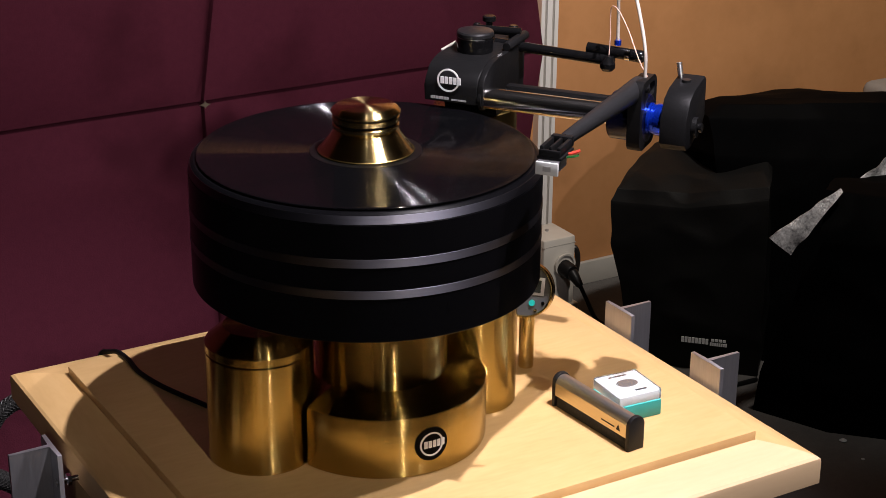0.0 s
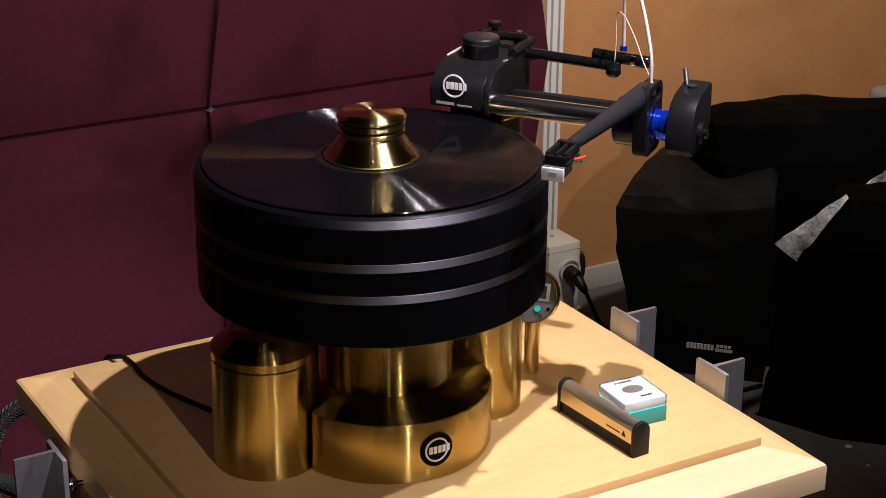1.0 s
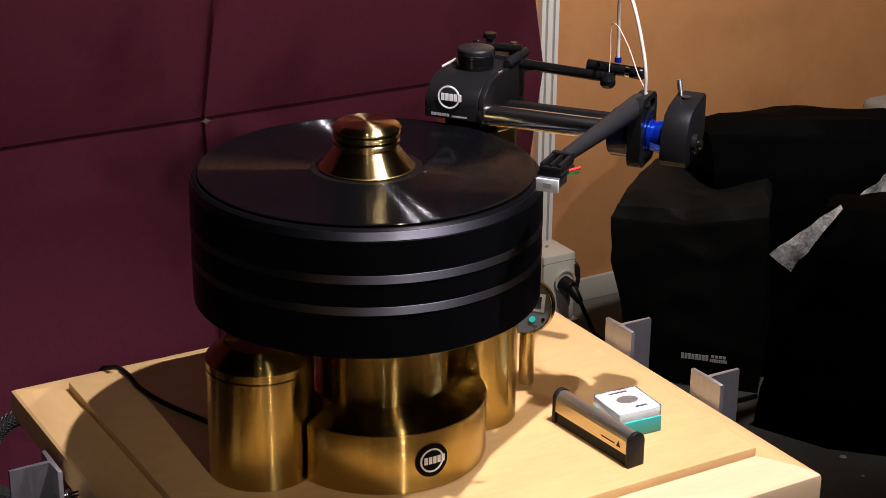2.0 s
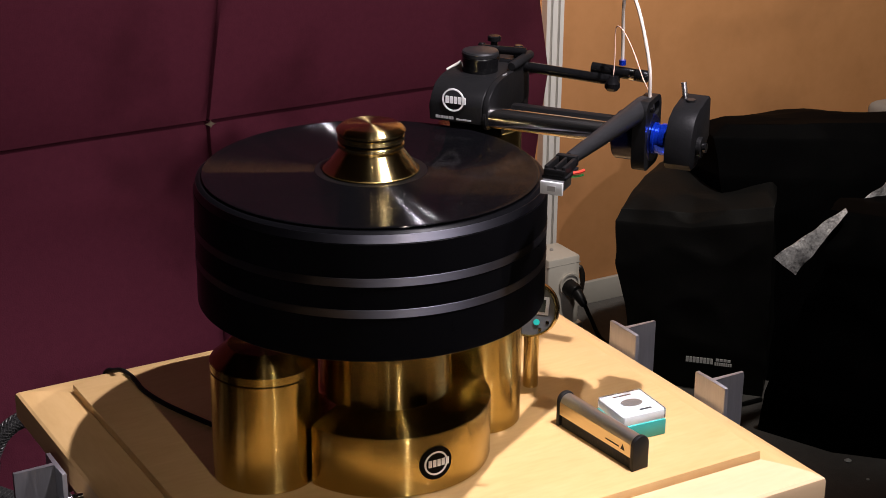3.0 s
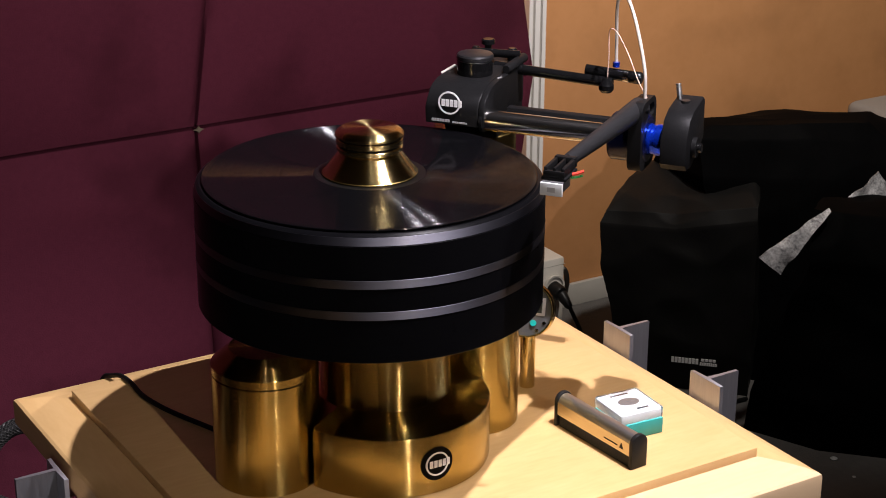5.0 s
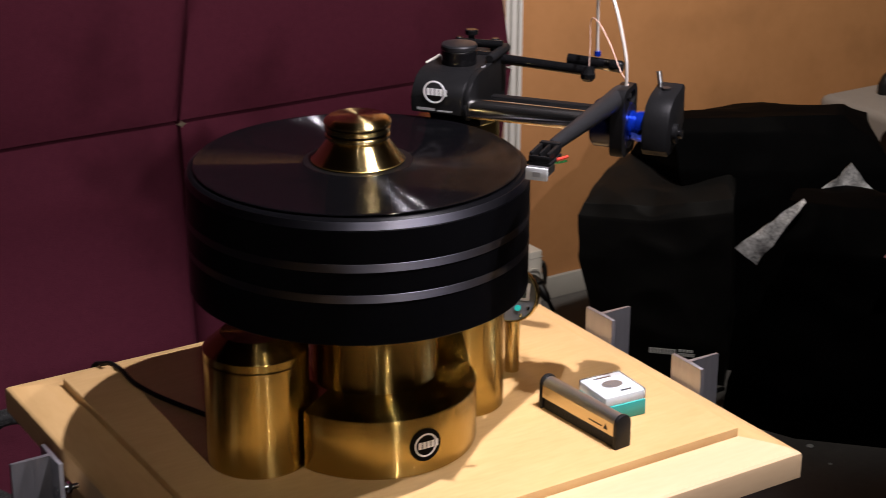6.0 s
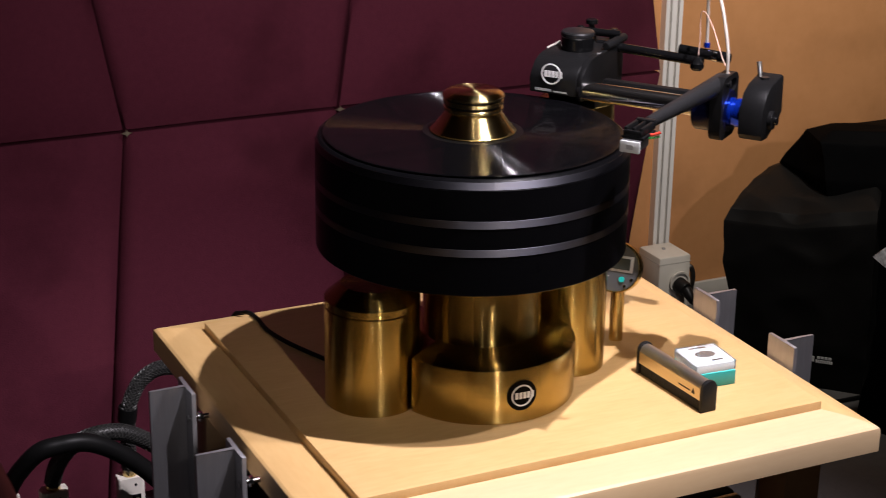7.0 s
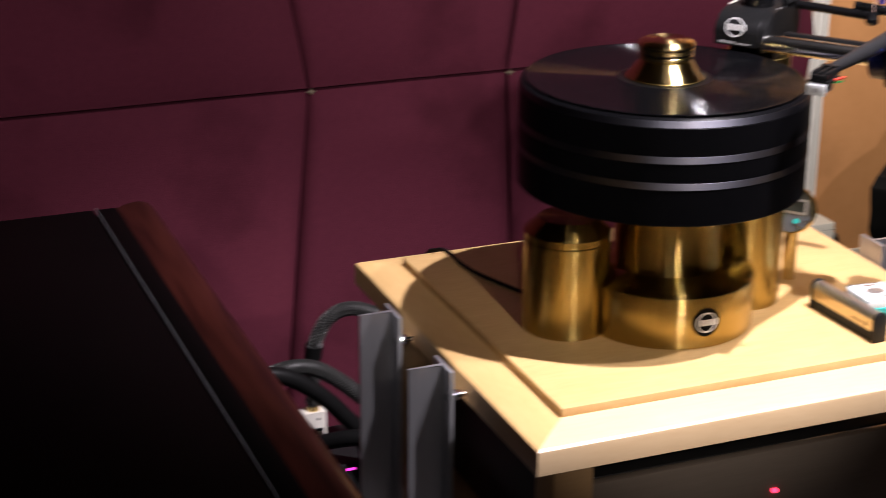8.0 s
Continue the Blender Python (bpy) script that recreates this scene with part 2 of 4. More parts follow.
BUBBLE = material("bubble_wrap", (0.8, 0.8, 0.83), (0.14, 0.14, 0.15), 0.2, 0.0, scale=230, bump=1.0, bump_scale=150, vary=0.85)
CASE_GREY = material("grey_moulded_plastic", (0.27, 0.26, 0.245), (0.23, 0.22, 0.205), 0.5, scale=180, bump=0.06)
PINK = material("pink_paper", (0.75, 0.36, 0.36), (0.68, 0.3, 0.31), 0.6, scale=40)
MAHOGANY = material("polished_rosewood", (0.032, 0.0075, 0.005), (0.004, 0.0013, 0.001), 0.3, 0.0, (16, 1.0, 16), 9, coat=0.15, vary=0.9, spec=0.2)
PIANO = material("black_lacquer", (0.001, 0.001, 0.001), (0.0015, 0.0015, 0.0015), 0.3, scale=20, spec=0.03)
BRAID = material("black_sleeve_core", (0.008, 0.008, 0.008), (0.014, 0.014, 0.013), 0.5, scale=400)
STRAND = material("grey_sleeve_strand", (0.075, 0.075, 0.07), (0.02, 0.02, 0.019), 0.35, 0.4, scale=300, vary=0.6)
BADGE_BLACK = material("matt_black_badge", (0.002, 0.002, 0.002), (0.003, 0.003, 0.003), 0.6, spec=0.05)
DARK_METAL = material("dark_metal_strip", (0.16, 0.15, 0.14), (0.1, 0.095, 0.09), 0.5, 1.0, scale=60)
RUBBER = material("black_rubber_cable", (0.004, 0.004, 0.004), (0.007, 0.007, 0.007), 0.45, scale=120, spec=0.15)
LCD = material("lcd_glass", (0.03, 0.034, 0.03), (0.04, 0.045, 0.04), 0.25, scale=60)
SATIN_GREY = material("grey_gauge_face", (0.06, 0.062, 0.065), (0.075, 0.077, 0.08), 0.35, scale=100)
BUTTON = material("turquoise_button", (0.02, 0.42, 0.38), None, 0.35)
LED_RED = material("red_indicator", (1.0, 0.03, 0.08), None, 0.4, emit=4.0)
LED_PINK = material("magenta_indicator", (1.0, 0.05, 0.6), None, 0.4, emit=1.5)
AMP_FRONT = material("dark_smoked_front", (0.2, 0.165, 0.135), (0.25, 0.205, 0.17), 0.22, 0.3, (2, 30, 30), 20)
CLIP = material("pale_brass_clip", (0.6, 0.52, 0.36), (0.5, 0.42, 0.28), 0.35, 0.8, scale=60)

# ---- mesh helpers ----


def thing(name, x=0.0, y=0.0, z=0.0, rz=0.0, label="", category="", group="", kind=""):
    ob = new(name)
    ob.matrix_world = pose(x, y, z, 0, 0, rz)
    ob.empty_display_size = 0.02
    return tagged(ob, label, category, group, kind)


def finish(bm, name, mat, angle=32):
    bmesh.ops.recalc_face_normals(bm, faces=bm.faces)
    me = bpy.data.meshes.new(name)
    for f in bm.faces:
        f.smooth = True
    bm.to_mesh(me)
    bm.free()
    me.set_sharp_from_angle(angle=radians(angle))
    me.materials.append(mat)
    return me


def part(name, bm, mat, parent, label="", angle=32):
    ob = new(name, finish(bm, name, mat, angle))
    ob.parent = parent
    return tagged(ob, label)


def solid(name, bm, mat, label="", category="", group="", kind="", angle=32):
    return tagged(new(name, finish(bm, name, mat, angle)), label, category, group, kind)


def box(x0, x1, y0, y1, z0, z1, bevel=0.0, bm=None, segs=2):
    bm = bm or bmesh.new()
    vs = [bm.verts.new((x, y, z)) for x in (x0, x1) for y in (y0, y1) for z in (z0, z1)]
    fs = [bm.faces.new([vs[i] for i in q]) for q in ((0, 1, 3, 2), (4, 6, 7, 5), (0, 4, 5, 1), (2, 3, 7, 6), (0, 2, 6, 4), (1, 5, 7, 3))]
    if bevel:
        es = list({e for f in fs for e in f.edges})
        bmesh.ops.bevel(bm, geom=es, offset=bevel, segments=segs, affect="EDGES", profile=0.5)
    return bm


def lathe(profile, n=64, at=(0, 0), bm=None, radius=None):
    """Turns (r, z) points round the z axis; r = 0 at an end closes it. radius: a function of the angle that limits r."""
    bm = bm or bmesh.new()
    rings = []
    for r, z in profile:
        if r <= 1e-6:
            rings.append([bm.verts.new((at[0], at[1], z))])
            continue
        ring = []
        for i in range(n):
            a = 2 * math.pi * i / n
            q = min(r, radius(a, r)) if radius else r
            ring.append(bm.verts.new((at[0] + q * math.cos(a), at[1] + q * math.sin(a), z)))
        rings.append(ring)
    for lo, hi in zip(rings, rings[1:]):
        for i in range(n):
            j = (i + 1) % n
            if len(lo) == 1 and len(hi) == 1:
                continue
            if len(lo) == 1:
                bm.faces.new((lo[0], hi[j], hi[i]))
            elif len(hi) == 1:
                bm.faces.new((lo[i], lo[j], hi[0]))
            else:
                bm.faces.new((lo[i], lo[j], hi[j], hi[i]))
    return bm


def rod(p, q, r, r2=None, n=20, bm=None, rings=((0, 1), (1, 1))):
    """A round bar from p to q, closed; rings: (share of the way, share of the radius)."""
    bm = bm or bmesh.new()
    p, q = Vector(p), Vector(q)
    r2 = r if r2 is None else r2
    turn = (q - p).to_track_quat("Z", "Y").to_matrix()
    loops = []
    for s, k in rings:
        rr = (r + (r2 - r) * s) * k
        loops.append([bm.verts.new(p.lerp(q, s) + turn @ Vector((rr * math.cos(2 * math.pi * i / n), rr * math.sin(2 * math.pi * i / n), 0))) for i in range(n)])
    for lo, hi in zip(loops, loops[1:]):
        for i in range(n):
            bm.faces.new((lo[i], lo[(i + 1) % n], hi[(i + 1) % n], hi[i]))
    bm.faces.new(loops[0][::-1])
    bm.faces.new(loops[-1])
    return bm


def smooth_path(points, steps=8):
    """A Catmull-Rom line through the points."""
    ps = [Vector(p) for p in points]
    ps = [2 * ps[0] - ps[1], *ps, 2 * ps[-1] - ps[-2]]
    out = []
    for a, b, c, d in zip(ps, ps[1:], ps[2:], ps[3:]):
        for k in range(steps):
            t = k / steps
            out.append(0.5 * (2 * b + (c - a) * t + (2 * a - 5 * b + 4 * c - d) * t * t + (3 * b - a - 3 * c + d) * t ** 3))
    out.append(ps[-2])
    return out


def hose(points, r, n=10, steps=8, bm=None):
    bm = bm or bmesh.new()
    line = smooth_path(points, steps)
    loops, side = [], Vector((0.31, 0.77, 0.55))
    for i, p in enumerate(line):
        way = (line[min(i + 1, len(line) - 1)] - line[max(i - 1, 0)]).normalized()
        side = (side - way * side.dot(way)).normalized()
        up = way.cross(side)
        loops.append([bm.verts.new(p + r * (math.cos(2 * math.pi * k / n) * side + math.sin(2 * math.pi * k / n) * up)) for k in range(n)])
    for lo, hi in zip(loops, loops[1:]):
        for k in range(n):
            bm.faces.new((lo[k], lo[(k + 1) % n], hi[(k + 1) % n], hi[k]))
    bm.faces.new(loops[0][::-1])
    bm.faces.new(loops[-1])
    return bm


def prism(outline, lo, hi, axis="x", bevel=0.0, bm=None):
    """A flat outline pushed along an axis. The outline's two coordinates are the other two axes in order."""
    bm = bm or bmesh.new()

    def put(u, v, w):
        return {"x": (w, u, v), "y": (u, w, v), "z": (u, v, w)}[axis]

    a = [bm.verts.new(put(u, v, lo)) for u, v in outline]
    b = [bm.verts.new(put(u, v, hi)) for u, v in outline]
    k = len(a)
    ends = [bm.faces.new(a[::-1]), bm.faces.new(b)]
    for i in range(k):
        bm.faces.new((a[i], a[(i + 1) % k], b[(i + 1) % k], b[i]))
    if bevel:
        bmesh.ops.bevel(bm, geom=list({e for f in ends for e in f.edges}), offset=bevel, segments=2, affect="EDGES", profile=0.5)
    return bm


def rounded(x0, x1, y0, y1, r, n=6):
    out = []
    for cx, cy, a0 in ((x1 - r, y1 - r, 0), (x0 + r, y1 - r, 90), (x0 + r, y0 + r, 180), (x1 - r, y0 + r, 270)):
        for i in range(n + 1):
            a = radians(a0 + 90 * i / n)
            out.append((cx + r * math.cos(a), cy + r * math.sin(a)))
    return out

# ---- the room ----
FLOOR_Z, WALL_Y = -0.72, 1.6
solid("floor", box(-3.2, 3.4, -3.6, 1.7, FLOOR_Z - 0.05, FLOOR_Z), FLOOR_GREY, "dull grey carpet floor with small debris", "floor", kind="structure")
# unseen ceiling closes the room, dark so that little light comes back
solid("ceiling", box(-3.2, 3.4, -3.6, 1.7, 1.78, 1.83), CEILING, "unseen ceiling, plain and dark", "ceiling", kind="structure")
solid("wall_north", box(-3.2, 3.4, WALL_Y, 1.7, FLOOR_Z, 1.78), PEACH, "peach-coloured exhibition wall board, slightly stained", "wall", kind="structure")
# unseen west, east and south walls, dark to keep sheen off the record
solid("wall_west", box(-3.3, -3.2, -3.6, 1.7, FLOOR_Z, 1.78), UNSEEN_WALL, "unseen dark side wall", "wall", kind="structure")
solid("wall_east", box(3.4, 3.5, -3.6, 1.7, FLOOR_Z, 1.78), UNSEEN_WALL, "unseen dark side wall", "wall", kind="structure")
solid("wall_south", box(-3.2, 3.4, -3.7, -3.6, FLOOR_Z, 1.78), UNSEEN_WALL, "unseen dark rear wall", "wall", kind="structure")
solid("baseboard", box(1.32, 3.39, WALL_Y - 0.012, WALL_Y - 0.001, FLOOR_Z, FLOOR_Z + 0.052, 0.002), SKIRTING, "scuffed grey-white skirting", "baseboard", kind="structure")


def wall_post(x):
    """A white aluminium system post with two grooves."""
    t = thing("wall_post", x, WALL_Y, FLOOR_Z, label="white grooved aluminium wall post", category="post", group="posts of the wall")
    half, d = 0.021, 0.02
    out = [(-half, 0), (-half, -d)]
    for c in (-0.009, 0.009):
        out += [(c - 0.003, -d), (c - 0.003, -d + 0.012), (c + 0.003, -d + 0.012), (c + 0.003, -d)]
    out += [(half, -d), (half, 0)]
    part("post", prism(out, 0, 2.49, "z"), POST_WHITE, t)
    return t


post = wall_post(1.267)
copy_thing(post, pose(2.455, WALL_Y, FLOOR_Z))

# ---- upholstered burgundy wall cushions, four-cornered, with a seam along their middle height ----
CUSHION_Y = 1.075


def cushion(corners, label):
    """A puffed cloth panel over four corners (x, z): lower left, lower right, upper right, upper left."""
    nu, nv = 28, 28
    bm = bmesh.new()
    grid = []
    a, b, c, d = [Vector((x, 0, z)) for x, z in corners]
    for j in range(nv + 1):
        row = []
        for i in range(nu + 1):
            u, v = i / nu, j / nv
            p = (a * (1 - u) + b * u) * (1 - v) + (d * (1 - u) + c * u) * v
            wu, wv = (b - a).length, (d - a).length
            e = min(u * wu, (1 - u) * wu, v * wv, (1 - v) * wv)
            k = min(e / 0.015, 1.0)
            y = -0.011 * math.sqrt(max(0.0, 1 - (1 - k) ** 2)) - 0.010 * math.sin(math.pi * u) * math.sin(math.pi * v)
            y += 0.002 * noise.noise(p * 6)
            row.append(bm.verts.new((p.x, CUSHION_Y + y, p.z)))
        grid.append(row)
    for j in range(nv):
        for i in range(nu):
            bm.faces.new((grid[j][i], grid[j][i + 1], grid[j + 1][i + 1], grid[j + 1][i]))
    edge = grid[0] + [r[-1] for r in grid[1:]] + grid[-1][-2::-1] + [r[0] for r in grid[-2:0:-1]]
    back = [bm.verts.new((v.co.x, CUSHION_Y + 0.03, v.co.z)) for v in edge]
    for i in range(len(edge)):
        j = (i + 1) % len(edge)
        bm.faces.new((edge[j], edge[i], back[i], back[j]))
    bm.faces.new(back)
    return solid("wall_cushion", bm, CLOTH, label, "wall cushion", "burgundy wall cushions", angle=60)


Z0, G = -0.004, 0.0028
LOW = {-1.5: -1.52, -0.72: -0.7, -0.07: -0.135, 0.289: 0.318, 0.915: 0.812}
TOP = {-1.5: -1.45, -0.72: -0.62, -0.07: -0.29, 0.289: 0.47, 0.915: 0.71}
NODES = sorted(LOW)
for left, right in zip(NODES, NODES[1:]):
    cushion(((TOP[left] * 0 + left + G, Z0 + G), (right - G, Z0 + G), (TOP[right] - G, 1.2), (TOP[left] + G, 1.2)),
            "burgundy felt wall cushion, upper row, puffed edges")
    cushion(((LOW[left] + G, FLOOR_Z + 0.004), (LOW[right] - G, FLOOR_Z + 0.004), (right - G, Z0 - G), (left + G, Z0 - G)),
            "burgundy felt wall cushion, lower row, puffed edges")
solid("wall_cushion_board", box(-1.6, 0.70, CUSHION_Y + 0.031, CUSHION_Y + 0.06, FLOOR_Z, 1.2), BLACK_PLASTIC, "dark backing board behind the wall cushions", "panel", kind="structure")
for x in (-0.72, -0.07, 0.289):
    bm = prism([(0.0095, 0), (0.0016, 0.002), (0, 0.0065), (-0.0016, 0.002), (-0.0095, 0), (-0.0016, -0.002), (0, -0.0065), (0.0016, -0.002)], -0.0015, 0.0015, "y", 0.0006)
    ob = solid("seam_clip", bm, CLIP, "small pale brass clip at the cushions' corner", "clip", "seam clips")
    ob.location = (x, CUSHION_Y - 0.012, Z0)

# ---- the wooden rack ----
rack = thing("audio_rack", 0.055, 0.04, FLOOR_Z, label="maple audio rack with raised top panel and aluminium T-posts", category="rack")
RX, RY, RZ = 0.055, 0.04, FLOOR_Z


def on_rack(bm):
    bmesh.ops.translate(bm, verts=bm.verts, vec=(-RX, -RY, -RZ))
    return bm


PX0, PX1, PY0, PY1 = -0.2, 0.322, -0.182, 0.277
OX0, OX1, OY0, OY1 = -0.249, 0.36, -0.233, 0.318
part("top_panel", on_rack(box(PX0, PX1, PY0, PY1, -0.012, 0.0, 0.0012)), MAPLE, rack, "raised maple top panel")
part("top_core", on_rack(box(OX0 + 0.02, OX1 - 0.02, OY0 + 0.02, OY1 - 0.02, -0.042, -0.0125)), MAPLE_EDGE, rack)


def rail(inner, outer, mat, along):
    """A mitred, outward sloping border strip between two corner pairs."""
    bm = bmesh.new()
    rows = []
    for k, z in ((0.0, -0.0095), (0.25, -0.0099), (0.5, -0.0108), (0.75, -0.0123), (0.93, -0.0146), (0.985, -0.0165), (1.0, -0.0195), (1.0, -0.0425)):
        rows.append([bm.verts.new((*Vector(i).lerp(Vector(o), k), z)) for i, o in zip(inner, outer)])
    rows.append([bm.verts.new((*Vector(i), -0.0425)) for i in inner])
    for lo, hi in zip(rows, rows[1:]):
        bm.faces.new((lo[0], lo[1], hi[1], hi[0]))
    bm.faces.new((rows[-1][0], rows[-1][1], rows[0][1], rows[0][0]))
    bm.faces.new([r[0] for r in rows])
    bm.faces.new([r[1] for r in rows][::-1])
    part("border_strip", on_rack(bm), mat, rack, angle=20)


ic = [(PX0, PY0), (PX1, PY0), (PX1, PY1), (PX0, PY1)]
oc = [(OX0, OY0), (OX1, OY0), (OX1, OY1), (OX0, OY1)]
for k in range(4):
    j = (k + 1) % 4
    rail((ic[k], ic[j]), (oc[k], oc[j]), (MAPLE_PALE, MAPLE_CROSS, MAPLE, MAPLE_CROSS)[k], k)
part("apron", on_rack(box(-0.19, 0.30, -0.15, 0.26, -0.075, -0.043)), WOOD_DARK, rack, "dark brown apron under the top")
for x0, x1 in ((-0.215, -0.17), (0.27, 0.315)):
    for y0, y1 in ((-0.2, -0.155), (0.235, 0.28)):
        part("leg", on_rack(box(x0, x1, y0, y1, FLOOR_Z, -0.043, 0.002)), WOOD_DARK, rack)
part("shelf", on_rack(box(-0.235, 0.345, -0.19, 0.3, -0.29, -0.262, 0.002)), WOOD_DARK, rack, "brown wooden lower shelf")


def t_post(x, y, side, top):
    """An aluminium T-profile upright with its flange against the rack's edge."""
    w = 0.0022
    out = [(0, -0.024), (0, 0.024), (side * 2 * w, 0.024), (side * 2 * w, w), (side * 0.043, w), (side * 0.043, -w), (side * 2 * w, -w), (side * 2 * w, -0.024)]
    bm = prism([(x + u, y + v) for u, v in out], FLOOR_Z, top, "z", 0.0005)
    up = part("upright", on_rack(bm), ALUMINIUM, rack, "aluminium T-profile upright")
    for z in (-0.031, -0.3):
        b = rod((x - side * 0.016, y - 0.016, z), (x + side * 0.006, y - 0.016, z), 0.0028, n=12)
        rod((x + side * 0.0046, y - 0.016, z), (x + side * 0.0058, y - 0.016, z), 0.0042, n=12, bm=b)
        rod((x - side * 0.005, y - 0.016, z), (x - side * 0.0085, y - 0.016, z), 0.0058, n=6, bm=b)
        bolt = part("bolt", on_rack(b), CHROME, up, "chrome bolt")


for y in (0.121, -0.037):
    t_post(-0.268, y, -1, 0.0)
for y in (0.104, -0.048):
    t_post(0.3665, y, 1, 0.008)

# ---- amplifier on the shelf ----
amp = thing("amplifier", 0.03, 0.05, -0.262, label="black audio component with dark glossy front on the shelf", category="amplifier")
part("case", box(-0.2, 0.215, -0.2, 0.2, 0.012, 0.158, 0.003), BLACK_PLASTIC, amp)
part("front_panel", box(-0.2, 0.215, -0.214, -0.2005, 0.012, 0.158, 0.003), AMP_FRONT, amp, "smoked dark front panel")
for x in (-0.17, 0.185):
    for y in (-0.17, 0.17):
        part("foot", lathe([(0, 0), (0.016, 0), (0.016, 0.0122), (0, 0.0122)], 20, (x, y)), RUBBER, amp)
for z in (0.108,):
    part("indicator", rod((0.042, -0.2135, z), (0.042, -0.2165, z), 0.0028, n=10), LED_RED, amp, "red indicator light")

# ---- turntable ----
COL = (0.013, -0.003)
MOTOR, POD = (-0.104, 0.0135), (0.1235, 0.0157)


def scooped(a, r):
    """How far the foot reaches in a direction before it meets the hollow round a pod."""
    best = r
    ux, uy = math.cos(a), math.sin(a)
    for (cx, cy), rr in ((MOTOR, 0.0525), (POD, 0.0475)):
        dx, dy = cx - COL[0], cy - COL[1]
        along, off = ux * dx + uy * dy, abs(ux * dy - uy * dx)
        if along > 0 and off < rr:
            best = min(best, along - math.sqrt(rr * rr - off * off))
    return max(best, 0.02)


turntable = thing("turntable", COL[0], COL[1], 0.0, label="brass and black high-end turntable with thick banded platter", category="turntable")
OFF = (-COL[0], -COL[1])
part("foot", lathe([(0, 0.0), (0.0965, 0.0), (0.098, 0.0012), (0.0985, 0.003), (0.0985, 0.0575), (0.0978, 0.0592), (0.0965, 0.0602), (0.0655, 0.0698), (0, 0.07)], 160, radius=scooped),
     BRASS, turntable, "brushed brass foot with hollows for the pods", 25)
part("column", lathe([(0, 0.066), (0.0625, 0.066), (0.0615, 0.068), (0.0615, 0.163), (0, 0.163)], 96), BRASS, turntable, "brushed brass bearing column")
platter = part("platter", lathe([(0, 0.1645), (0.1572, 0.1645), (0.158, 0.1653), (0.158, 0.2033), (0.1578, 0.2036), (0.1578, 0.2113), (0.158, 0.2116),
                                 (0.158, 0.2312), (0.1578, 0.2315), (0.1578, 0.2393), (0.158, 0.2396), (0.158, 0.2685), (0.1575, 0.269), (0.1555, 0.2762),
                                 (0.1545, 0.2772), (0.1525, 0.2785), (0, 0.2785)], 160, OFF), BLACK_ACRYLIC, turntable, "thick black acrylic platter", 25)
for lo, hi, r0, r1 in ((0.2035, 0.2114, 0.1584, 0.1584), (0.2314, 0.2394, 0.1584, 0.1584), (0.2692, 0.2765, 0.1579, 0.1559)):
    part("ring", lathe([(r0 - 0.002, lo), (r0, lo + 0.0003), (r1, hi - 0.0003), (r1 - 0.002, hi)], 160, OFF), RING_METAL, platter, "satin grey metal ring")


def badge(parent, at, turn, size, curve=None):
    """A round black badge with a white ring and a plain white bar across it; it lies in its local xz plane, facing -y."""
    m = Matrix.Translation(at) @ turn
    n = 40

    def bend(bm):
        for v in bm.verts:
            if curve:
                v.co.y += curve - math.sqrt(max(1e-9, curve * curve - v.co.x * v.co.x))
        bm.transform(m)
        return bm

    def disc(r0, r1, y0, y1):
        bm = bmesh.new()
        rings = [[bm.verts.new((r * math.cos(2 * math.pi * i / n), y, r * math.sin(2 * math.pi * i / n))) for i in range(n)] for r, y in ((r0, y1), (r0, y0), (r1, y0), (r1, y1))]
        for a, b in zip(rings, rings[1:]):
            for i in range(n):
                bm.faces.new((a[i], a[(i + 1) % n], b[(i + 1) % n], b[i]))
        return bm

    return bend, disc


def blocks(x0, x1, z0, z1, count, y0, y1, gap=0.26):
    """A row of plain upright blocks along x, in place of lettering."""
    bm, w = bmesh.new(), (x1 - x0) / count
    for k in range(count):
        a, b = x0 + w * k, x0 + w * (k + 1 - gap)
        prism([(a, z0), (b, z0), (b, z1), (a, z1)], y0, y1, "y", bm=bm)
    return bm


def foot_badge():
    a = math.atan2(-0.118 - COL[1], -0.001 - COL[0]) + radians(5.2)
    turn = Matrix.Rotation(a + math.pi / 2, 4, "Z")
    at = (0.0989 * math.cos(a), 0.0989 * math.sin(a), 0.031)
    bend, disc = badge(turntable, at, turn, 0.017, 0.0985)
    back = part("badge", bend(disc(0.0006, 0.0163, -0.0007, 0.0006)), BADGE_BLACK, turntable, "round black badge")
    part("badge_ring", bend(disc(0.0102, 0.0118, -0.0011, -0.0005)), WHITE_PRINT, back)
    part("badge_bar", bend(blocks(-0.0078, 0.0142, -0.0034, 0.0034, 5, -0.0012, -0.0006)), WHITE_PRINT, back, "row of plain white blocks")


foot_badge()

record = thing("record", 0, 0, 0.2788, label="glossy black vinyl record lying on the platter", category="record")
part("disc", lathe([(0.004, 0.0), (0.149, 0.0), (0.1503, 0.0007), (0.1505, 0.0015), (0.1502, 0.0022), (0.149, 0.0024), (0.146, 0.002), (0.0525, 0.0019), (0.0515, 0.0022), (0.0505, 0.0022), (0.0503, 0.0019), (0.004, 0.0019)], 160), VINYL, record, "", 25)
part("paper_label", lathe([(0.004, 0.002), (0.0502, 0.002), (0.0502, 0.0023), (0.004, 0.0023)], 96), LABEL_BLACK, record, "dark paper label")
clamp = thing("record_clamp", 0, 0, 0.2812, label="polished brass record clamp standing on the record", category="record clamp")
